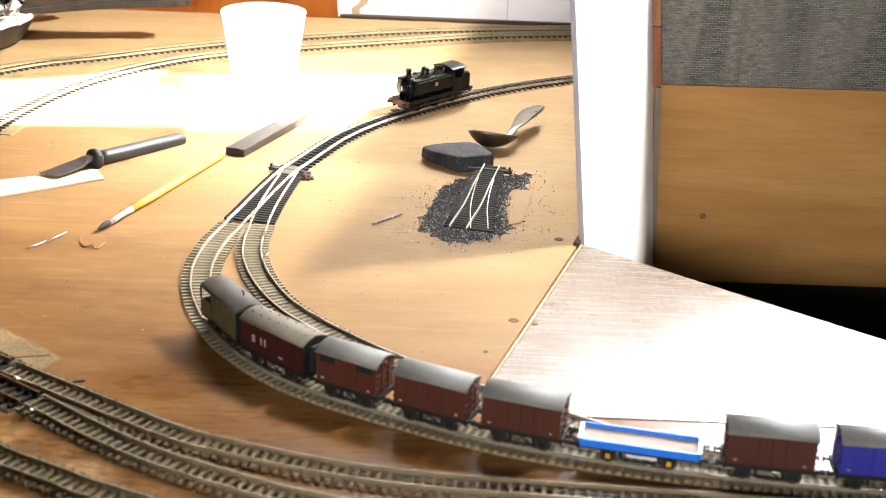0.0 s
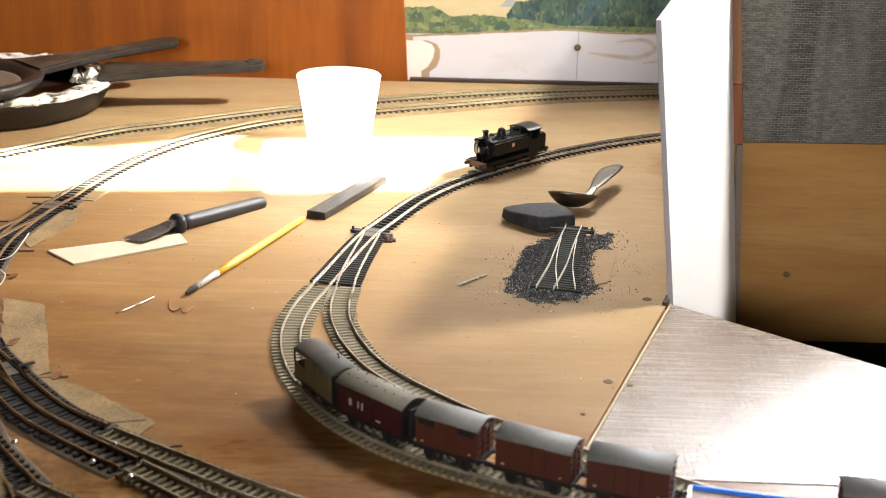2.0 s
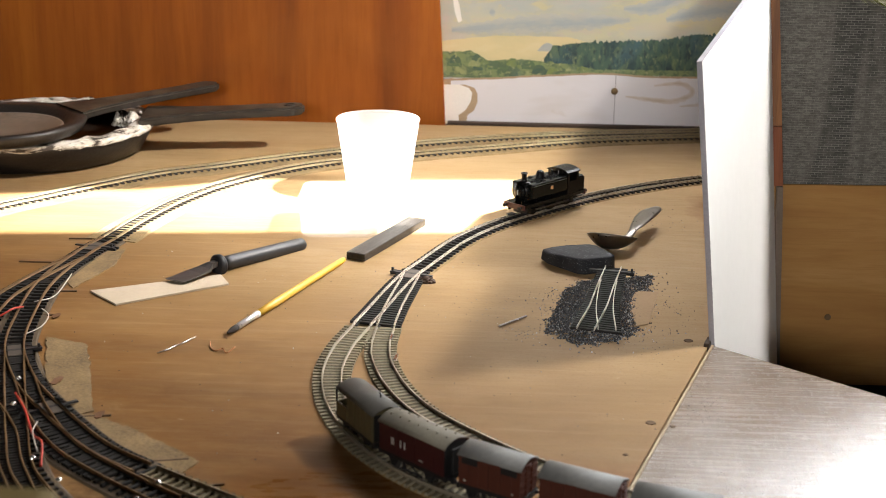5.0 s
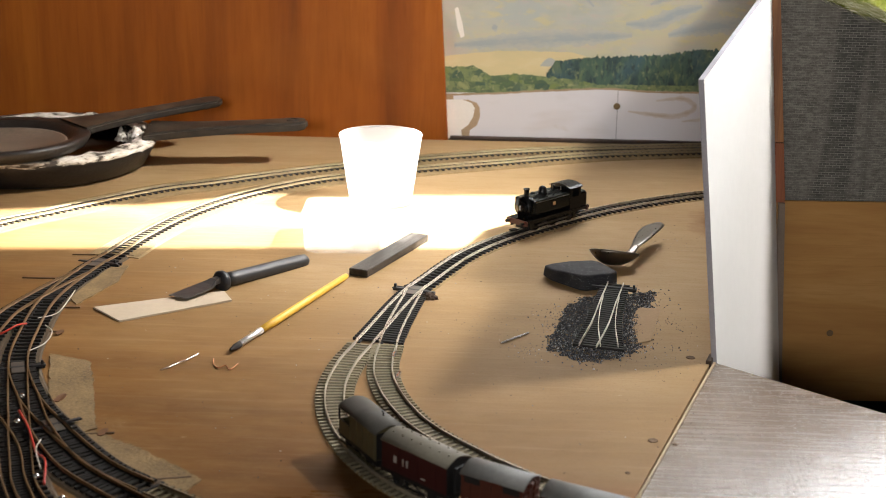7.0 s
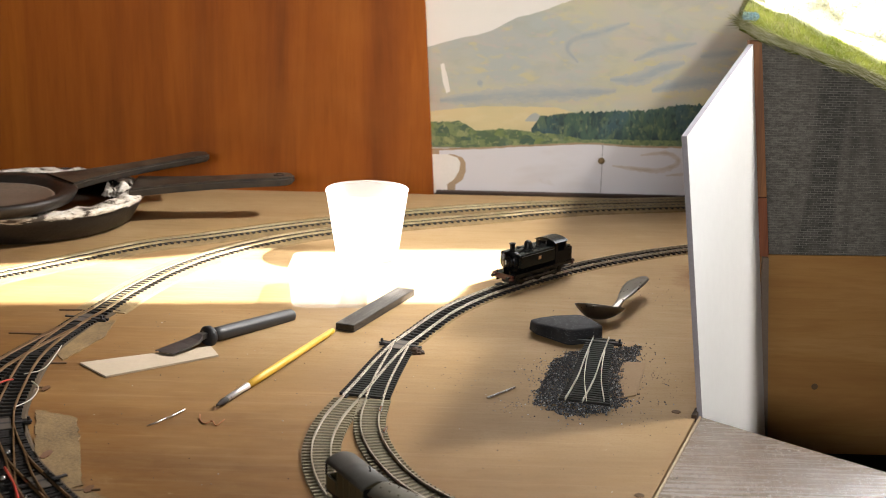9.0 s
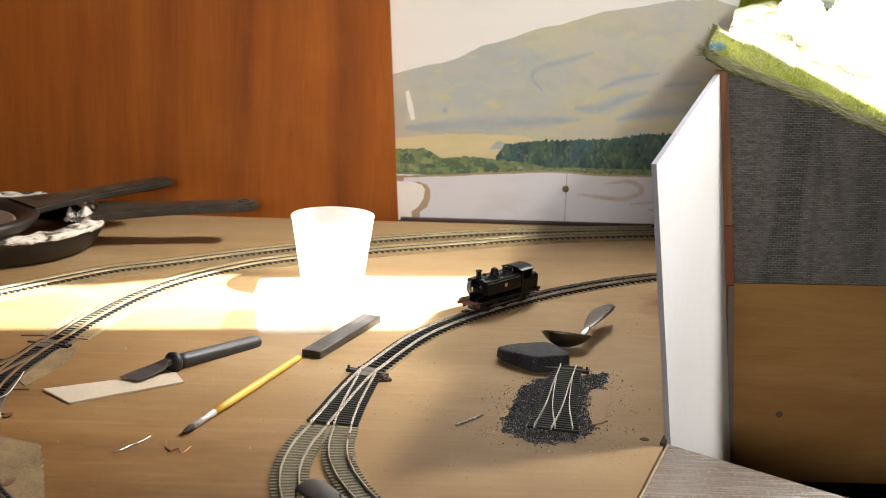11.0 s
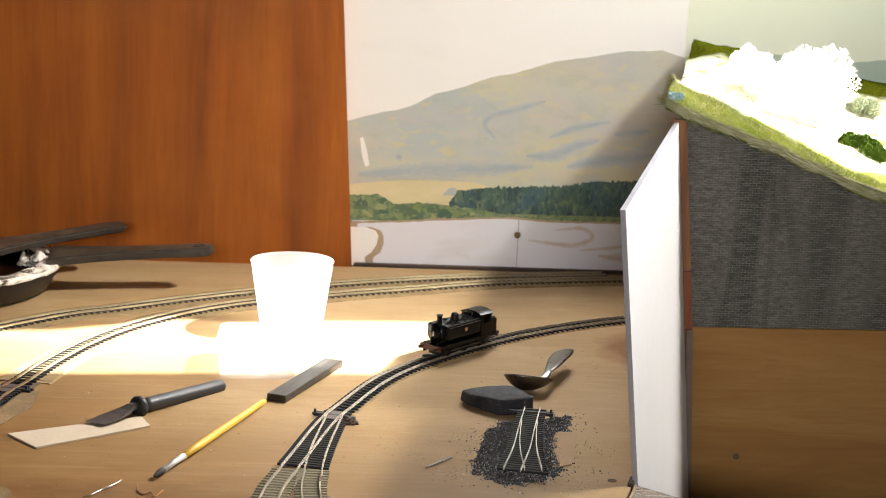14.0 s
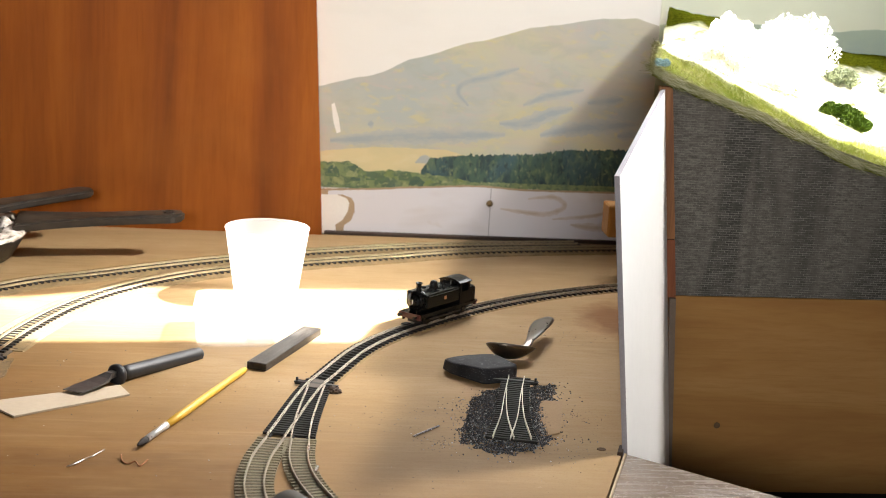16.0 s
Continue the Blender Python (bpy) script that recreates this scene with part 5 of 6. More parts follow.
def hill_z(x, y):
    t = min(1.0, max(0.0, (y - 1.478) / 0.50))
    t = t * t * (3 - 2 * t)
    mid = 0.018 * math.sin(math.pi * min(1.0, max(0.0, (y - 1.47) / 0.22)))
    bank = (0.017 - 0.013 * min(1.0, max(0.0, (x - 0.39) / 0.08))) * math.sin(math.pi * min(1.0, max(0.0, (y - 1.474) / 0.2)))
    return front_z(x) * (1 - t) + back_z(x) * t + mid * 0.6 + bank + 0.006 * noise.noise((x * 16, y * 16, 2)) + 0.003 * noise.noise((x * 50, y * 50, 4))


def hill_left(y):
    return 0.284 + 0.272 * max(0.0, y - 1.478) + 0.006 * noise.noise((y * 20, 1, 1))


hb = bmesh.new()
NX, NY = 90, 60
grid = []
for j in range(NY + 1):
    y = 1.474 + (2.125 - 1.474) * j / NY
    x0 = hill_left(y)
    grid.append([hb.verts.new((x0 + (1.3 - x0) * (i / NX) ** 1.5, y, hill_z(x0 + (1.3 - x0) * (i / NX) ** 1.5, y))) for i in range(NX + 1)])
for a, b in zip(grid, grid[1:]):
    for i in range(NX):
        hb.faces.new((a[i], a[i + 1], b[i + 1], b[i]))
ext = bmesh.ops.extrude_face_region(hb, geom=hb.faces[:])
bmesh.ops.translate(hb, verts=[v for v in ext["geom"] if isinstance(v, bmesh.types.BMVert)], vec=(0, 0, -0.006))
bmesh.ops.recalc_face_normals(hb, faces=hb.faces)
kh = Nodes("scatter_turf", 0.95)
n1, n2 = kh.noise(9, 4), kh.noise(240, 4, 0.7)
kh.color(kh.mix(kh.fade(n2, 0.35, 0.65), kh.ramp(n1, (0.35, (0.05, 0.06, 0.006)), (0.65, (0.16, 0.16, 0.03))), kh.ramp(n1, (0.35, (0.10, 0.125, 0.015)), (0.65, (0.20, 0.215, 0.05)))))
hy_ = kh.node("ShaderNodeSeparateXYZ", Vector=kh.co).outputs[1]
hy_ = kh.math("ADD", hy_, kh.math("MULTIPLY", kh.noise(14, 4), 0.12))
# sunlight on the upper slope, put into the turf as a pale band
sun_pale = kh.math("MULTIPLY", kh.fade(hy_, 1.60, 1.66), kh.fade(kh.noise(24, 4, 0.6), 0.34, 0.46))
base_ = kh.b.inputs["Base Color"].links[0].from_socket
base_ = kh.mix(sun_pale, base_, kh.ramp(n2, (0.3, (0.50, 0.48, 0.33)), (0.65, (0.70, 0.68, 0.54))))
# shade beyond the sunny band, put into the turf as dark olive
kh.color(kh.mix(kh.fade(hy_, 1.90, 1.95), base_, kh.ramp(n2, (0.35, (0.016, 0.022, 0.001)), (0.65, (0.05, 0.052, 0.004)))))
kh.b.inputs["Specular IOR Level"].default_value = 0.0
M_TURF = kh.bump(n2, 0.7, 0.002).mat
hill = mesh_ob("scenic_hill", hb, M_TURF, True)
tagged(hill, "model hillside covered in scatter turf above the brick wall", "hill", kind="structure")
side_bm = bmesh.new()
for y0, y1 in ((1.495, 2.12),):
    vs = [side_bm.verts.new(p) for p in ((0.345, y0, -0.15), (0.48, y1, -0.15), (0.468, y1, 0.33), (0.312, y0, 0.315))]
    vt = [side_bm.verts.new(v.co + Vector((0.01, 0, 0))) for v in vs]
    side_bm.faces.new(vs), side_bm.faces.new(vt[::-1])
    for i in range(4):
        side_bm.faces.new((vs[i], vt[i], vt[(i + 1) % 4], vs[(i + 1) % 4]))
bmesh.ops.recalc_face_normals(side_bm, faces=side_bm.faces)
tagged(mesh_ob("scenery_side", side_bm, M_PANEL), "plain plywood side under the model hillside", "panel", kind="structure")

# grass tufts
rng = random.Random(11)
gv, gf = [], []
for _ in range(42000):
    u = rng.random()
    y = 1.472 + 0.30 * u ** 1.5
    x = hill_left(y) + 0.50 * rng.random() ** 1.1
    z = hill_z(x, y) - 0.001
    thick = 0.5 + 0.9 * noise.noise((x * 30, y * 30, 7))
    if thick < rng.random() * 0.9 - 0.2:
        continue
    a, l = rng.random() * 6.28, rng.uniform(0.003, 0.0075)
    lean_ = rng.uniform(0.2, 1.0) * l
    k = len(gv)
    w = 0.00022
    ca, sa = math.cos(a), math.sin(a)
    b = rng.random() * 6.28
    gv += [(x - w * sa, y + w * ca, z), (x + w * sa, y - w * ca, z), (x + lean_ * math.cos(b), y + lean_ * math.sin(b) - 0.001, z + l * 0.8)]
    gf.append((k, k + 1, k + 2))
for _ in range(6500):
    # straw fringe lying along the front edge and the near corner
    if rng.random() < 0.7:
        x, y = 0.285 + 0.42 * rng.random() ** 1.3, 1.4735 - 0.002 * rng.random()
        hx, hy, hz = 1.0, 0.0, -0.42
    else:
        y = 1.474 + 0.16 * rng.random()
        x, hx, hy, hz = hill_left(y) - 0.001, 0.1, 1.0, 0.0
    z = hill_z(x, max(y, 1.475)) + rng.uniform(-0.003, 0.004)
    l, sg = rng.uniform(0.006, 0.020), rng.choice((-1, 1))
    k = len(gv)
    gv += [(x, y, z - 0.0003), (x, y, z + 0.0003), (x + sg * l * hx + rng.gauss(0, 0.002), y + sg * l * hy - rng.uniform(0, 0.004), z + sg * l * hz + rng.gauss(0, 0.004))]
    gf.append((k, k + 1, k + 2))
kt = Nodes("static_grass", 0.85)
ti = kt.node("ShaderNodeNewGeometry").outputs["Random Per Island"]
tz = kt.noise(11, 3)
kt.color(kt.mix(kt.fade(tz, 0.36, 0.54), kt.ramp(ti, (0.0, (0.04, 0.05, 0.005)), (0.6, (0.12, 0.135, 0.028)), (1.0, (0.42, 0.40, 0.22))), kt.ramp(ti, (0.0, (0.10, 0.11, 0.025)), (0.4, (0.31, 0.30, 0.13)), (1.0, (0.80, 0.77, 0.62)))))
kt.b.inputs["Specular IOR Level"].default_value = 0.0
gm = bpy.data.meshes.new("grass")
gm.from_pydata(gv, [], gf)
gm.materials.append(kt.mat)
tagged(new("grass", gm), "yellow-green static grass fibres on the model hillside", "grass", kind="stuff")


def leaf_mass(name, blobs, count, size, mat, parent, rng):
    """Many small leaf flakes scattered through a few overlapping clumps."""
    v, f = [], []
    for _ in range(count):
        c, r = rng.choice(blobs)
        d = Vector((rng.gauss(0, 1), rng.gauss(0, 1), rng.gauss(0, 1))).normalized() * r * rng.uniform(0.45, 1.05) ** 0.6
        p = Vector(c) + d + Vector((noise.noise(d * 90), noise.noise(d * 90 + Vector((5, 0, 0))), noise.noise(d * 90 + Vector((0, 5, 0))))) * r * 0.35
        n = Vector((rng.gauss(0, 1), rng.gauss(0, 1), rng.gauss(0, 1))).normalized()
        a = n.orthogonal().normalized() * size * rng.uniform(0.5, 1.3)
        b = n.cross(a).normalized() * size * rng.uniform(0.4, 1.0)
        k = len(v)
        v += [tuple(p - a), tuple(p + b), tuple(p + a), tuple(p - b)]
        f.append((k, k + 1, k + 2, k + 3))
    me = bpy.data.meshes.new(name)
    me.from_pydata(v, [], f)
    me.materials.append(mat)
    ob = new(name, me)
    ob.parent = parent
    return ob


def foliage(name, lo, hi):
    k = Nodes(name, 0.8)
    i = k.node("ShaderNodeNewGeometry").outputs["Random Per Island"]
    k.b.inputs["Specular IOR Level"].default_value = 0.05
    return k.color(k.ramp(i, (0.0, lo), (1.0, hi))).mat


# sun glare on the crowns, put into the leaf colour as near white
M_GLARE_LEAF = foliage("sun_glare_foliage", (0.66, 0.67, 0.5), (0.86, 0.86, 0.76))
translucent(M_GLARE_LEAF, 0.35, 0.5)
M_LEAF = foliage("bush_leaf", (0.02, 0.045, 0.003), (0.09, 0.14, 0.012))
M_SAGE = foliage("sage_leaf", (0.14, 0.17, 0.09), (0.36, 0.38, 0.26))
# bark paled as well, so the trunks vanish in the glare
M_BARK = plain("model_bark", (0.52, 0.47, 0.38), 0.9, 0, 0.3, 200)


def model_tree(x, y, h, spread, label, leaf, count, rng, size=0.0016):
    z = hill_z(x, y)
    th = empty("model_tree", pose(x, y, z - 0.002), label, "tree", "model trees on the hill")
    bm = bmesh.new()
    tube(bm, spline([(0, 0, 0), (0.002, 0.001, h * 0.3), (-0.001, 0.002, h * 0.75)], 0.004), 0.0028, 7, 0.4)
    blobs = []
    for _ in range(11):
        a, r = rng.random() * 6.28, spread * rng.uniform(0.35, 0.95)
        zz = h * rng.uniform(0.08, 0.92)
        r *= 1.15 - 0.55 * abs(zz / h - 0.5)
        tip = (r * math.cos(a), r * math.sin(a), zz)
        tube(bm, spline([(0, 0, h * 0.2), (tip[0] * 0.5, tip[1] * 0.5, h * 0.25 + zz * 0.4), tip], 0.006), 0.0013, 5, 0.4)
        blobs.append((tip, rng.uniform(0.32, 0.5) * spread))
    blobs.append(((0, 0, h * 0.6), spread * 0.5))
    part("trunk", bm, M_BARK, th)
    leaf_mass("crown", blobs, count, size, leaf, th, rng)
    return th


rng = random.Random(3)
model_tree(0.470, 1.745, 0.048, 0.036, "model tree whose leaf colour carries the pale sun glare", M_GLARE_LEAF, 7000, rng, 0.0017)
model_tree(0.520, 1.750, 0.066, 0.056, "broad round pale model tree in full sun", M_GLARE_LEAF, 14000, rng, 0.0017)
model_tree(0.500, 1.700, 0.036, 0.045, "low spreading pale model tree in full sun", M_GLARE_LEAF, 8000, rng, 0.0017)
model_tree(0.440, 1.745, 0.080, 0.022, "thin pale model sapling in full sun", M_GLARE_LEAF, 3600, rng, 0.0014)


def bush(x, y, r, label, leaf, count):
    th = empty("model_bush", pose(x, y, hill_z(x, y)), label, "bush", "bushes on the hill")
    bl_ = [((rng.uniform(-1, 1) * r, rng.uniform(-0.5, 0.5) * r, r * rng.uniform(0.2, 0.8)), r * rng.uniform(0.4, 0.65)) for _ in range(6)]
    leaf_mass("foliage", bl_, count, 0.0013, leaf, th, rng)


bush(0.556, 1.64, 0.017, "dark green clump foliage bush", M_LEAF, 6500)
bush(0.574, 1.622, 0.018, "dark green clump foliage bush beside another", M_LEAF, 6500)
bush(0.640, 1.64, 0.010, "small green clump foliage bush", M_LEAF, 2000)
bush(0.622, 1.80, 0.022, "grey-green sage bush on the hill", M_SAGE, 6000)
bush(0.70, 1.80, 0.02, "grey-green low bush on the hill", M_SAGE, 1600)
M_BLUE = foliage("blue_fluff", (0.16, 0.30, 0.38), (0.42, 0.58, 0.66))
tuft = empty("blue_tuft", pose(0.293, 1.487, 0.341), "pale blue fluffy fibre tuft at the hill corner", "tuft")
leaf_mass("fibres", [((0, 0, 0.003), 0.006), ((0.008, 0, 0.004), 0.005), ((-0.004, 0, 0.001), 0.004)], 900, 0.0009, M_BLUE, tuft, rng)

# ---- trains ----
M_BAUX = plain("brown_red_wagon_paint", (0.056, 0.0145, 0.0075), 0.55, 0, 0.2, 90)
M_MAROON = plain("maroon_paint", (0.030, 0.006, 0.0065), 0.45, 0, 0.2, 90)
M_OLIVE = plain("dusty_olive_paint", (0.085, 0.070, 0.034), 0.6, 0, 0.2, 90)
M_ROOF = plain("grey_wagon_roof", (0.17, 0.168, 0.158), 0.6, 0, 0.2, 70)
M_ROOFB = plain("dusty_beige_roof", (0.165, 0.15, 0.115), 0.65, 0, 0.2, 70)
M_PALE = plain("whitened_window", (0.3, 0.28, 0.26), 0.5, 0, 0.15, 90)
M_ROOFD = plain("dark_grey_roof", (0.07, 0.065, 0.055), 0.6, 0, 0.2, 70)
M_UNDER = plain("black_underframe", (0.008, 0.0075, 0.0075), 0.6, 0, 0.3, 120)
M_WHEEL = plain("wheel_steel", (0.10, 0.095, 0.09), 0.3, 0.9, 0.2, 120)
M_BLUE_P = plain("bright_blue_paint", (0.01, 0.16, 0.72), 0.4, 0, 0.1, 90)
M_NAVY = plain("deep_blue_paint", (0.018, 0.022, 0.24), 0.4, 0, 0.15, 90)
M_RIM = plain("pale_worn_rim", (0.66, 0.66, 0.68), 0.5, 0, 0.1, 90)
M_DECK = plain("card_deck", (0.36, 0.30, 0.25), 0.85, 0, 0.2, 120)
M_MARK = plain("white_lettering", (0.34, 0.32, 0.29), 0.6, 0, 0.1, 90)
M_YBOX = plain("yellow_axle_box", (0.55, 0.30, 0.02), 0.5, 0, 0.1, 90)
for m_ in (M_ROOF, M_ROOFB, M_ROOFD, M_UNDER, M_BAUX, M_MAROON, M_OLIVE):
    m_.node_tree.nodes["Principled BSDF"].inputs["Specular IOR Level"].default_value = 0.3
RT = 0.0061
main_line = frames_along(spline(MAIN, 0.002))


def on_main(a, b):
    """The pose of a vehicle whose ends are near a and b, on the main line, and its length."""
    near = lambda q: min(main_line, key=lambda f: (f[0].x - q[0]) ** 2 + (f[0].y - q[1]) ** 2)[0]
    p, q = near(a), near(b)
    d = q - p
    c = (p + q) / 2
    return Matrix.Translation((c.x, c.y, 0)) @ Matrix.Rotation(math.atan2(d.y, d.x), 4, "Z"), math.hypot(b[0] - a[0], b[1] - a[1])


def wheelset(parent, x, r=0.0052, g=0.0165, mat=None):
    bm = bmesh.new()
    turn = Matrix.Translation((x, 0, RT + r)) @ Matrix.Rotation(radians(90), 4, "X")
    for s in (-1, 1):
        lathe([(0, 0.0), (r * 0.35, 0.0), (r * 0.4, 0.0006), (r * 0.8, 0.0004), (r, 0.0), (r * 1.08, 0.0014), (r * 1.08, 0.002), (0, 0.002)], 20, bm, turn @ Matrix.Translation((0, 0, s * (g / 2 + 0.0003) - 0.001)))
    lathe([(0, -g / 2), (0.0009, -g / 2), (0.0009, g / 2), (0, g / 2)], 8, bm, turn)
    return part("wheelset", bm, mat or M_WHEEL, parent)


def buffers(parent, xe, z, w=0.0115):
    for s in (-1, 1):
        for e in (-1, 1):
            m = Matrix.Translation((e * xe, s * w, z)) @ Matrix.Rotation(radians(90 * e), 4, "Y")
            part("buffer", lathe([(0, 0), (0.0013, 0), (0.0011, 0.003), (0.0008, 0.003), (0.0008, 0.0045), (0.0022, 0.0046), (0.0022, 0.0055), (0, 0.0058)], 12, m=m), M_UNDER, parent)


def arched(x0, x1, half, z0, z1, th, n=10):
    """A curved roof from x0 to x1: eaves at z0, crown at z1."""
    top = [(half * (1 - 2 * i / n), z1 - (z1 - z0) * abs(1 - 2 * i / n) ** 2.1) for i in range(n + 1)]
    outline = top + [(y * 0.96, z - th) for y, z in top[::-1]]
    m = Matrix(((0, 0, 1, 0), (1, 0, 0, 0), (0, 1, 0, 0), (0, 0, 0, 1)))
    return prism(outline, x0, x1, m=m)


def underframe(th, L, boxes=None, wb=None):
    """Solebars, axle guards, brake gear, wheels, buffers and hooks."""
    wb = wb or L * 0.56
    bm = bmesh.new()
    for s in (-1, 1):
        box(bm, -L / 2, L / 2, s * 0.0108 - 0.0009, s * 0.0108 + 0.0009, 0.0148, 0.0184)
        for e in (-1, 1):
            prism([(-0.0055, 0.0160), (0.0055, 0.0160), (0.0018, RT + 0.003), (-0.0018, RT + 0.003)], -0.0006, 0.0006, bm, Matrix.Translation((e * wb / 2, s * 0.0112, 0)) @ Matrix.Rotation(radians(90), 4, "X"))
            prism([(-0.0012, 0.0150), (0.0012, 0.0150), (0.0022, RT + 0.002), (0.0004, RT + 0.002)], -0.0008, 0.0008, bm, Matrix.Translation((e * (wb / 2 - 0.0075), s * 0.0085, 0)) @ Matrix.Rotation(radians(90), 4, "X"))
        box(bm, -wb * 0.28, wb * 0.28, s * 0.0114 - 0.0004, s * 0.0114 + 0.0004, RT + 0.003, RT + 0.0042)
        prism([(-0.0008, 0.0150), (0.0008, 0.0150), (0.0085, RT + 0.0046), (0.0085, RT + 0.0034)], -0.0004, 0.0004, bm, Matrix.Translation((0, s * 0.0118, 0)) @ Matrix.Rotation(radians(90), 4, "X"))
    for e in (-1, 1):
        box(bm, e * L / 2 - 0.001, e * L / 2 + 0.001, -0.0122, 0.0122, 0.0144, 0.0184)
    box(bm, -0.004, 0.004, -0.004, 0.004, RT + 0.004, 0.0150)
    part("underframe", bm, M_UNDER, th)
    for e in (-1, 1):
        wheelset(th, e * wb / 2)
        for s in (-1, 1):
            part("axle_box", boxm(e * wb / 2 - 0.0016, e * wb / 2 + 0.0016, s * 0.0123 - 0.0007, s * 0.0123 + 0.0007, RT + 0.0038, RT + 0.0070, 0.0004), boxes or M_UNDER, th)
        part("coupling", boxm(e * (L / 2 + 0.004) - 0.004, e * (L / 2 + 0.004) + 0.004, -0.0030, 0.0030, RT + 0.0042, RT + 0.0053, 0.0004), M_UNDER, th)
    buffers(th, L / 2, 0.0164, 0.0090)


AXES = Matrix(((0, 0, 1, 0), (1, 0, 0, 0), (0, 1, 0, 0), (0, 0, 0, 1)))


def van(a, b, label, body, roof, style):
    m, L = on_main(a, b)
    th = empty("goods_van", m, label, "railway wagon", "wagons of the goods train")
    underframe(th, L)
    h, w = L / 2 - 0.0008, 0.0125
    floor_z, eave, crown = 0.0185, 0.0412, 0.0458
    x_in = -h * 0.42 if style == "brake" else -h
    bm = bmesh.new()
    arch = [(w * (1 - 2 * i / 10), crown - 0.0012 - (crown - eave) * abs(1 - 2 * i / 10) ** 2.1) for i in range(11)]
    prism([(-w, floor_z), (w, floor_z)] + arch, x_in, h, bm, AXES)
    part("body", bm, body, th)
    part("roof", arched(-h - 0.001, h + 0.001, w + 0.0010, eave - 0.0006, crown, 0.0011), roof, th, "curved dusty roof", True)

    def on_side(name, s, x0, x1, z0, z1, thick, mat, note="", bevel=0.0):
        part(name, boxm(x0, x1, s * (w + thick / 2) - thick / 2 - 0.0002, s * (w + thick / 2) + thick / 2, z0, z1, bevel), mat, th, note)

    if style in ("van", "vent"):
        for s in (-1, 1):
            for x0, x1 in ((-0.0085, -0.0002), (0.0002, 0.0085)):
                on_side("door", s, x0, x1, 0.0195, 0.0402, 0.0007, body, "", 0.0002)
            for x in (-0.7, -0.36, 0.36, 0.7):
                on_side("side_strap", s, x * h - 0.0006, x * h + 0.0006, 0.0188, 0.0340 if style == "vent" else 0.0408, 0.0004, body)
            on_side("lettering", s, -0.84 * h, -0.84 * h + 0.0022, 0.0212, 0.0221, 0.0003, M_MARK, "small white marking")
            on_side("lettering", s, 0.74 * h, 0.74 * h + 0.0016, 0.0208, 0.0218, 0.0003, M_MARK, "small white marking")
            if style == "vent":
                for x0, x1 in ((-0.9 * h, -0.0095), (0.0095, 0.9 * h)):
                    on_side("slot", s, x0, x1, 0.0345, 0.0392, 0.0003, M_UNDER, "dark ventilation slot")
        for e in (-1, 1):
            for y in (-0.0042, 0.0042):
                part("end_post", boxm(e * (h + 0.0005) - 0.0006, e * (h + 0.0005) + 0.0006, y - 0.0007, y + 0.0007, 0.0188, 0.0418), body, th)
            for z in (0.0235, 0.0285, 0.0335, 0.0380):
                part("end_rib", boxm(e * (h + 0.0003) - 0.0005, e * (h + 0.0003) + 0.0005, -w * 0.97, w * 0.97, z - 0.0005, z + 0.0005), body, th)
            part("end_vent", boxm(e * (h + 0.0007) - 0.0008, e * (h + 0.0007) + 0.0008, -0.0024, 0.0024, 0.0380, 0.0415, 0.0005), body, th)
    if style == "parcels":
        for s in (-1, 1):
            for x, wide in ((-0.30, 0.0032), (-0.165, 0.0011), (-0.105, 0.0014)):
                on_side("window", s, x * L, x * L + wide, 0.0262, 0.0318, 0.0003, M_PALE, "narrow whitened window")
            for x in (-0.36, -0.075, 0.2):
                on_side("door", s, x * L, x * L + 0.0095, 0.0195, 0.0402, 0.0002, body)
            on_side("lettering", s, 0.12 * L, 0.12 * L + 0.004, 0.0225, 0.0233, 0.0003, M_MARK, "small faint marking")
        for i in range(7):
            for s in (-1, 1):
                x = -h * 0.86 + i * h * 0.285
                mm = Matrix.Translation((x, s * 0.0046, crown - 0.0011))
                part("roof_vent", lathe([(0, 0), (0.0008, 0), (0.0009, 0.0010), (0.0006, 0.0014), (0, 0.0015)], 10, m=mm), roof, th)
        for e in (-1, 1):
            bm = bmesh.new()
            prism([(-w * 0.96, floor_z + 0.0002), (w * 0.96, floor_z + 0.0002)] + [(y * 0.96, z - 0.0012) for y, z in arch], e * (h + 0.0003) - 0.0004, e * (h + 0.0003) + 0.0004, bm, AXES)
            part("end_panel", bm, M_UNDER, th, "black end wall")
            part("gangway", boxm(e * (h + 0.0018) - 0.0011, e * (h + 0.0018) + 0.0011, -0.0060, 0.0060, 0.0186, 0.0385, 0.0006), M_UNDER, th, "black corridor end")
    if style == "brake":
        for s in (-1, 1):
            for k in range(5):
                x = -h * 0.36 + k * h * 0.325
                on_side("side_strap", s, x - 0.0004, x + 0.0004, 0.0188, 0.0408, 0.0003, body)
            part("veranda_side", boxm(-h, x_in, s * w - 0.0007, s * w + 0.0001, floor_z, 0.0300), body, th, "half-height veranda side")
            part("corner_post", boxm(-h, -h + 0.0011, s * w - 0.0011, s * w, 0.0300, eave - 0.0008), M_UNDER, th, "dark veranda post")
            part("hand_rail", tube(bmesh.new(), [(-h + 0.001, s * (w + 0.0006), 0.0308), (x_in, s * (w + 0.0006), 0.0308)], 0.0004, 6), M_UNDER, th, "thin dark hand rail")
            part("step_board", boxm(-h, h, s * 0.0128 - 0.0012, s * 0.0128 + 0.0012, 0.0120, 0.0127, 0.0002), M_OLIVE, th)
        part("veranda_floor", boxm(-h, x_in, -w + 0.0008, w - 0.0008, floor_z, floor_z + 0.0008), M_UNDER, th, "dark veranda floor")
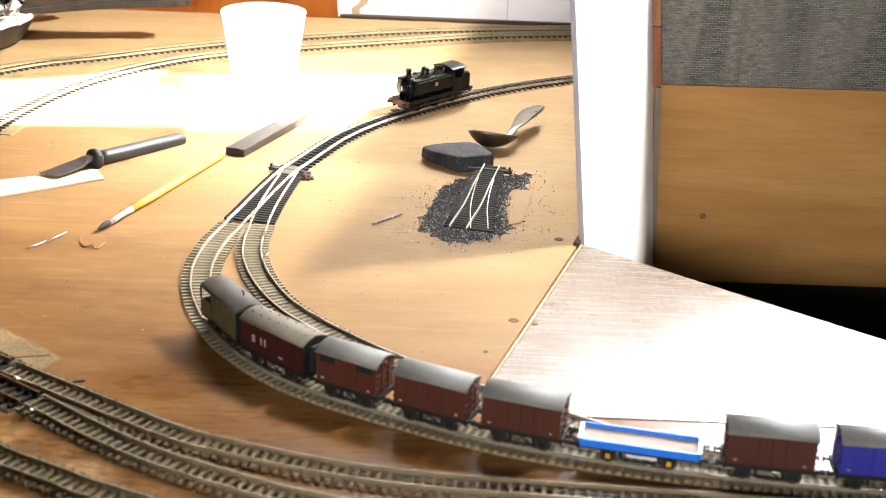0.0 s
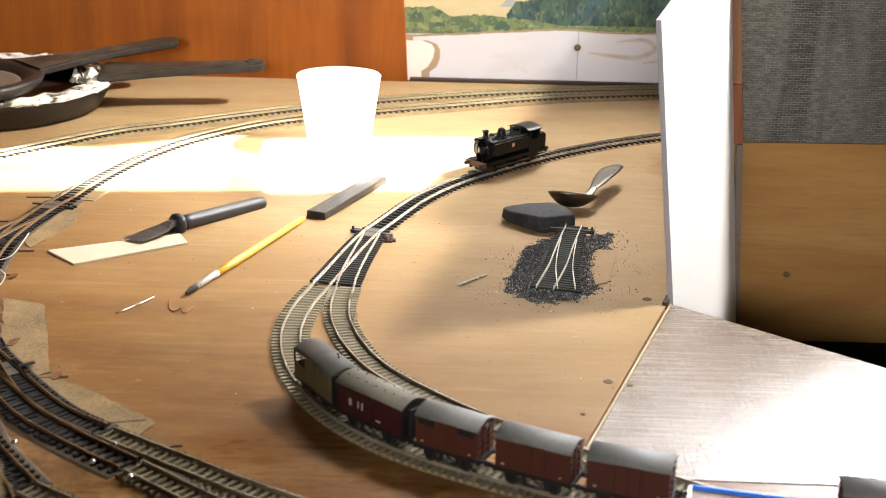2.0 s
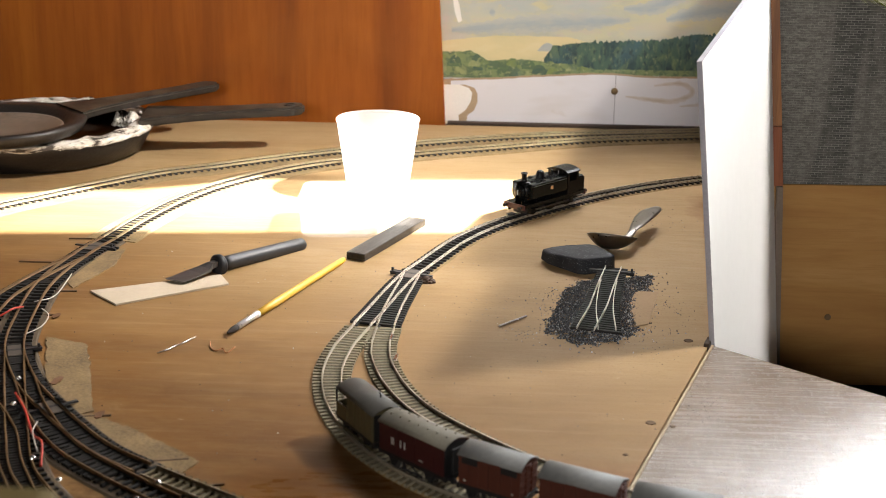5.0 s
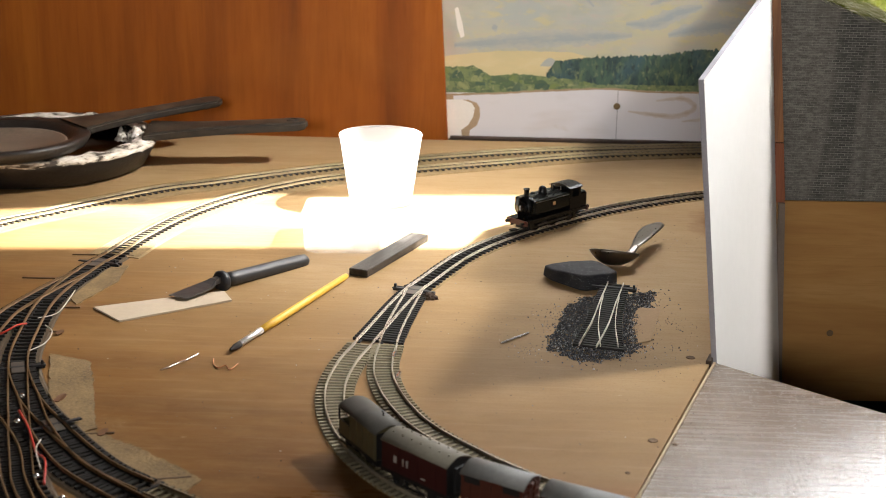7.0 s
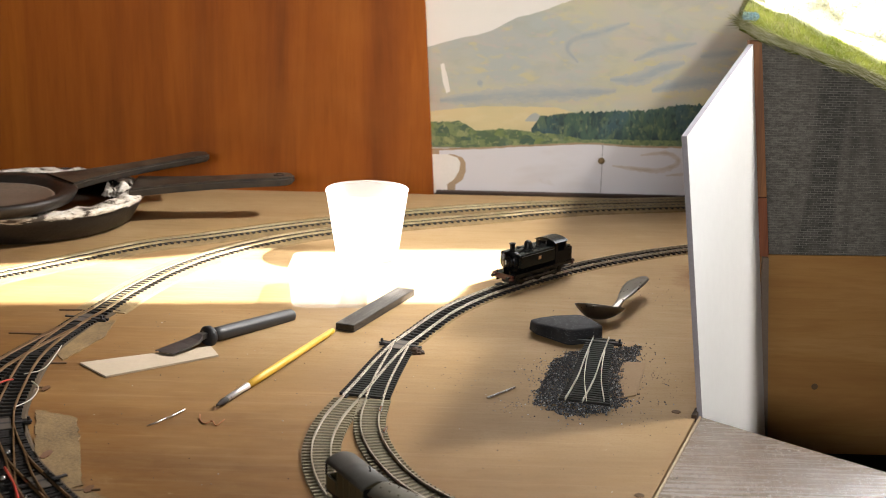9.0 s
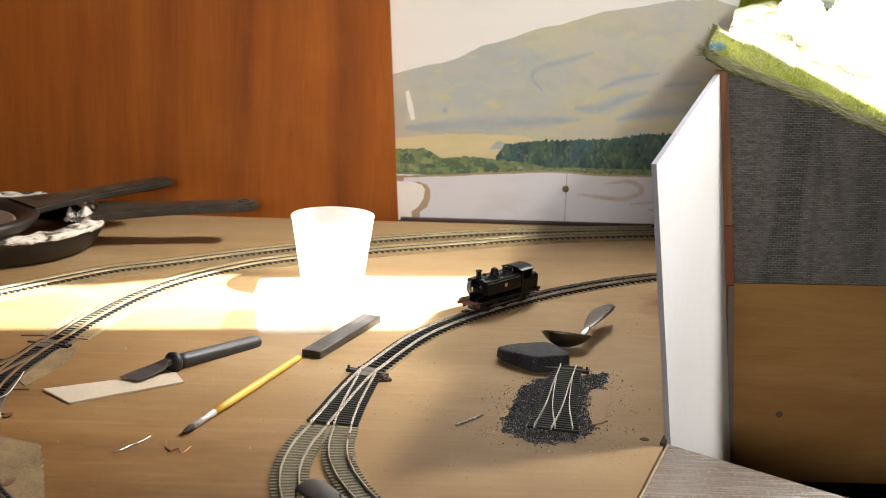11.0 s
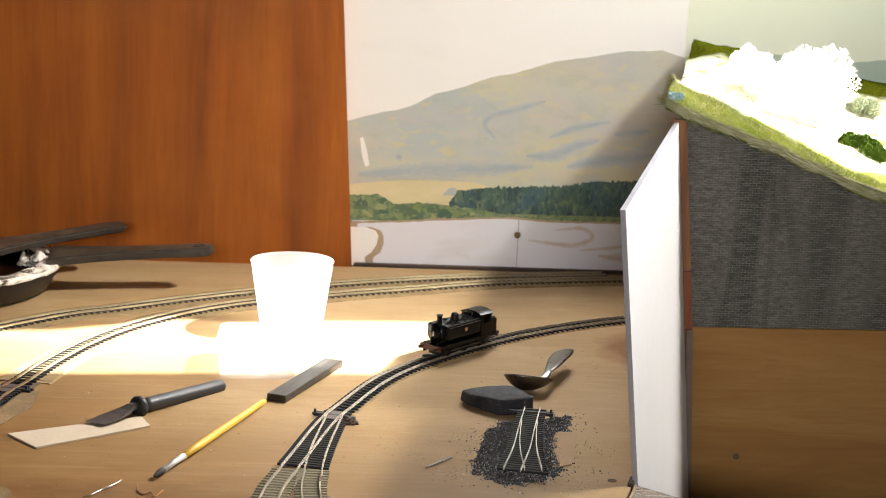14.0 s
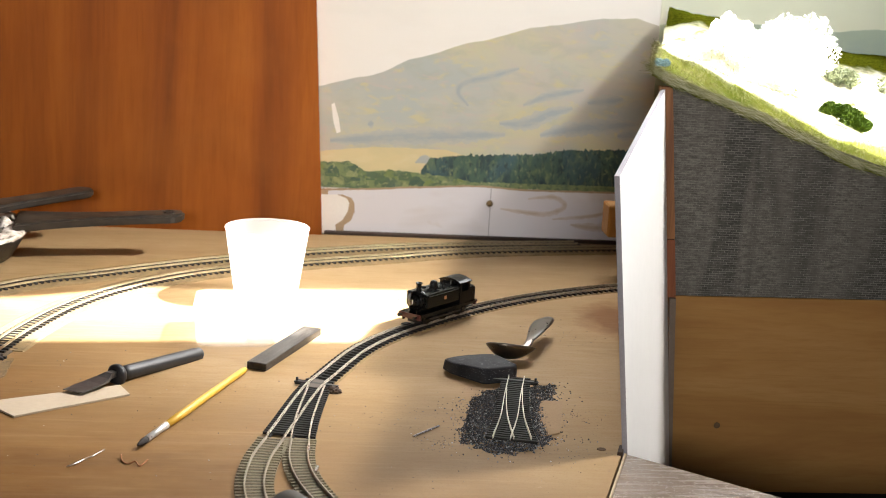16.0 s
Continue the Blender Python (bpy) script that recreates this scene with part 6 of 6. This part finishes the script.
        part("veranda_end", boxm(-h, -h + 0.0008, -w + 0.0008, w - 0.0008, floor_z + 0.0009, 0.0300), body, th, "half-height veranda end")
        part("brake_wheel", lathe([(0, 0), (0.0019, 0), (0.0019, 0.0005), (0, 0.0005)], 12, m=Matrix.Translation((-h * 0.72, 0, 0.0310))), M_UNDER, th)
        part("brake_column", lathe([(0, 0), (0.0005, 0), (0.0005, 0.0117), (0, 0.0117)], 8, m=Matrix.Translation((-h * 0.72, 0, 0.0192))), M_UNDER, th)
        part("stove_pipe", tube(bmesh.new(), [(h * 0.42, 0.0035, crown - 0.0012), (h * 0.42, 0.0035, crown + 0.0022), (h * 0.36, 0.0035, crown + 0.0030)], 0.0006, 8), M_UNDER, th)
        part("end_panel", boxm(h - 0.0002, h + 0.0004, -w * 0.93, w * 0.93, floor_z + 0.0003, 0.0405), M_UNDER, th, "dark open end")
    return th


van((-0.099, 0.984), (-0.0685, 0.930), "olive brake van with a dark grey roof and open veranda", M_OLIVE, M_ROOFD, "brake")
van((-0.061, 0.927), (-0.0110, 0.881), "maroon parcels van with whitened windows and roof vents", M_MAROON, M_ROOFB, "parcels")
van((0.003, 0.880), (0.0435, 0.850), "brown-red cattle van with dark slots", M_BAUX, M_ROOF, "vent")
van((0.058, 0.850), (0.107, 0.824), "brown-red ventilated van with grey roof", M_BAUX, M_ROOF, "van")
van((0.117, 0.821), (0.170, 0.803), "brown-red ventilated van with grey roof", M_BAUX, M_ROOF, "van")
van((0.276, 0.781), (0.334, 0.776), "brown-red ventilated van in bright glare", M_BAUX, M_ROOF, "van")
van((0.348, 0.774), (0.408, 0.769), "deep blue van with a grey roof", M_NAVY, M_ROOF, "van")

m, L = on_main((0.1815, 0.801), (0.2605, 0.786))
fw = empty("flat_wagon", m, "bright blue low-sided wagon with a bare card deck", "railway wagon", "wagons of the goods train")
underframe(fw, L, M_YBOX, L * 0.5)
h, w = L / 2 - 0.0005, 0.0114
part("deck", boxm(-h, h, -w, w, 0.0184, 0.0190), M_DECK, fw, "bare card deck")
for s in (-1, 1):
    part("side", boxm(-h, h, s * w - 0.0008, s * w + 0.0008, 0.0162, 0.0212, 0.0002), M_BLUE_P, fw)
    part("rim", boxm(-h, h, s * w - 0.0009, s * w + 0.0009, 0.0213, 0.0218), M_BLUE_P, fw)
    part("end", boxm(s * h - 0.0008, s * h + 0.0008, -w + 0.0009, w - 0.0009, 0.0165, 0.0212, 0.0002), M_BLUE_P, fw)
    part("rim", boxm(s * h - 0.0014, s * h + 0.0014, -w + 0.001, w - 0.001, 0.0213, 0.0219), M_RIM, fw, "pale worn end rim")
    part("lettering", boxm(-0.008, 0.012, s * 0.0121 - 0.0002, s * 0.0121 + 0.0002, 0.0126, 0.0146), M_RIM, fw, "white marking")

# ---- pannier tank engine ----
M_LOCO = plain("black_engine_paint", (0.0045, 0.0045, 0.0045), 0.24, 0, 0.4, 90)
M_LOCO.node_tree.nodes["Principled BSDF"].inputs["Specular IOR Level"].default_value = 0.25
M_GREEN = plain("near_black_paint", (0.004, 0.005, 0.0045), 0.22, 0, 0.3, 90)
for m_ in (M_GREEN, M_LOCO):
    m_.node_tree.nodes["Principled BSDF"].inputs["Specular IOR Level"].default_value = 0.15
M_BUFRED = plain("red_buffer_beam", (0.055, 0.006, 0.005), 0.45, 0, 0.2, 90)
m, L = on_main((0.125, 1.688), (0.028, 1.590))
en = empty("tank_engine", m, "black pannier tank steam engine with dull red buffer beam", "locomotive")
part("footplate", boxm(-0.057, 0.057, -0.0165, 0.0165, 0.0205, 0.0222, 0.0003), M_LOCO, en)
part("valance", boxm(-0.056, 0.056, -0.0158, -0.015, 0.0178, 0.0206), M_LOCO, en)
part("valance", boxm(-0.056, 0.056, 0.015, 0.0158, 0.0178, 0.0206), M_LOCO, en)
part("chassis", boxm(-0.052, 0.052, -0.007, 0.007, RT + 0.004, 0.0206, 0.0005), M_UNDER, en)
for e in (-1, 1):
    part("buffer_beam", boxm(e * 0.0575 - 0.0009, e * 0.0575 + 0.0009, -0.0165, 0.0165, 0.0158, 0.0222, 0.0002), M_BUFRED, en, "red buffer beam")
    part("coupling", boxm(e * 0.063 - 0.005, e * 0.063 + 0.005, -0.004, 0.004, RT + 0.0035, RT + 0.0048, 0.0004), M_UNDER, en)
buffers(en, 0.0582, 0.0190, 0.0118)
ax = Matrix.Rotation(radians(90), 4, "Y")
part("boiler", lathe([(0, -0.02), (0.0118, -0.02), (0.0118, 0.0335), (0.0122, 0.0338), (0.0122, 0.049), (0, 0.049)], 28, m=Matrix.Translation((0, 0, 0.0355)) @ ax), M_LOCO, en, "", True)
part("smokebox_door", lathe([(0, 0.0525), (0.003, 0.0523), (0.008, 0.051), (0.0095, 0.049), (0, 0.049)], 24, m=Matrix.Translation((0, 0, 0.0352)) @ ax), M_LOCO, en, "", True)
part("door_handle", boxm(0.0522, 0.0532, -0.0004, 0.0004, 0.0325, 0.038), M_RIM, en, "small bright handle")
part("smokebox_saddle", boxm(0.034, 0.048, -0.0085, 0.0085, 0.0222, 0.030, 0.001), M_LOCO, en)
part("firebox", boxm(-0.02, 0.0, -0.0095, 0.0095, 0.0222, 0.036, 0.001), M_LOCO, en)
for s in (-1, 1):
    part("pannier_tank", boxm(-0.022, 0.045, s * 0.0115 - 0.0048, s * 0.0115 + 0.0048, 0.0272, 0.0455, 0.0022, 3), M_GREEN, en, "dark glossy side tank")
    part("tank_emblem", boxm(0.006, 0.0105, s * 0.0165 - 0.0003, s * 0.0165 + 0.0003, 0.0345, 0.0385), plain("gilt_emblem", (0.42, 0.22, 0.10), 0.4, 0.3, 0.2, 200), en, "small gilt emblem")
    part("hand_rail", tube(bmesh.new(), [(-0.018, s * 0.0172, 0.043), (0.043, s * 0.0172, 0.043)], 0.00035, 6), M_WHEEL, en)
    part("tank_filler", lathe([(0, 0), (0.0028, 0), (0.0028, 0.0014), (0.0024, 0.002), (0, 0.002)], 14, m=Matrix.Translation((0.018, s * 0.0105, 0.0452))), M_LOCO, en)
    part("footstep", boxm(-0.034, -0.028, s * 0.0158 - 0.0006, s * 0.0158 + 0.0006, RT + 0.004, 0.018), M_LOCO, en)
    part("footstep", boxm(0.046, 0.051, s * 0.0158 - 0.0006, s * 0.0158 + 0.0006, RT + 0.004, 0.018), M_LOCO, en)
    part("coupling_rod", boxm(-0.031, 0.033, s * 0.0122 - 0.0005, s * 0.0122 + 0.0005, RT + 0.0052, RT + 0.0072, 0.0003), M_WHEEL, en, "steel coupling rod")
    part("lamp_iron", boxm(0.056, 0.0566, s * 0.010 - 0.0005, s * 0.010 + 0.0005, 0.0222, 0.0258), M_LOCO, en)
part("chimney", lathe([(0, 0), (0.0042, 0), (0.0036, 0.0015), (0.0031, 0.003), (0.0033, 0.009), (0.0042, 0.0096), (0.0042, 0.0104), (0.0026, 0.0104), (0.0026, 0.006), (0, 0.006)], 22, m=Matrix.Translation((0.0415, 0, 0.0470))), M_LOCO, en, "", True)
part("dome", lathe([(0, 0), (0.0062, 0), (0.0052, 0.0012), (0.005, 0.005), (0.0042, 0.0078), (0.002, 0.0092), (0, 0.0095)], 24, m=Matrix.Translation((0.012, 0, 0.0465))), M_LOCO, en, "", True)
part("safety_valve", lathe([(0, 0), (0.0026, 0), (0.0018, 0.0015), (0.0015, 0.006), (0.0019, 0.0066), (0, 0.0068)], 16, m=Matrix.Translation((-0.009, 0, 0.0465))), M_LOCO, en, "", True)
part("whistle", lathe([(0, 0), (0.0006, 0), (0.0006, 0.004), (0, 0.0042)], 8, m=Matrix.Translation((-0.018, 0.004, 0.0465))), M_WHEEL, en)
for x0, x1 in ((-0.0238, -0.0224), (-0.0434, -0.042)):
    cbm = bmesh.new()
    prism([(-0.0158, 0.0222), (0.0158, 0.0222), (0.0158, 0.0495), (0.008, 0.0515), (-0.008, 0.0515), (-0.0158, 0.0495)], x0, x1, cbm, Matrix(((0, 0, 1, 0), (1, 0, 0, 0), (0, 1, 0, 0), (0, 0, 0, 1))))
    part("cab_end", cbm, M_LOCO, en)
for s in (-1, 1):
    cs_ = bmesh.new()
    box(cs_, -0.0434, -0.0224, s * 0.0156 - 0.0005, s * 0.0156 + 0.0005, 0.0222, 0.0375)
    box(cs_, -0.0434, -0.0395, s * 0.0156 - 0.0005, s * 0.0156 + 0.0005, 0.0375, 0.0495)
    box(cs_, -0.0265, -0.0224, s * 0.0156 - 0.0005, s * 0.0156 + 0.0005, 0.0375, 0.0495)
    box(cs_, -0.0395, -0.0265, s * 0.0156 - 0.0005, s * 0.0156 + 0.0005, 0.0472, 0.0495)
    part("cab_side", cs_, M_LOCO, en, "cab side with open window")
part("cab_roof", arched(-0.0455, -0.0205, 0.0172, 0.0492, 0.0535, 0.0010), M_LOCO, en, "slightly domed cab roof")
part("bunker", boxm(-0.0565, -0.0436, -0.0152, 0.0152, 0.0222, 0.0395, 0.0008), M_LOCO, en)
part("bunker_coal", boxm(-0.0553, -0.0446, -0.0138, 0.0138, 0.0395, 0.0415, 0.0009), M_UNDER, en, "lumpy dark coal")
for x in (-0.031, 0.001, 0.033):
    wheelset(en, x, 0.0088, 0.0165, M_LOCO)

# ---- olive block near the camera end of the table ----
ob_ = mesh_ob("wooden_block", boxm(-0.30, -0.129, 0.40, 0.44, 0.0, 0.2375, 0.004, 2), plain("olive_brown_paint", (0.22, 0.15, 0.04), 0.7, 0, 0.2, 30))
tagged(ob_, "olive-brown painted wooden block at the table edge", "block")
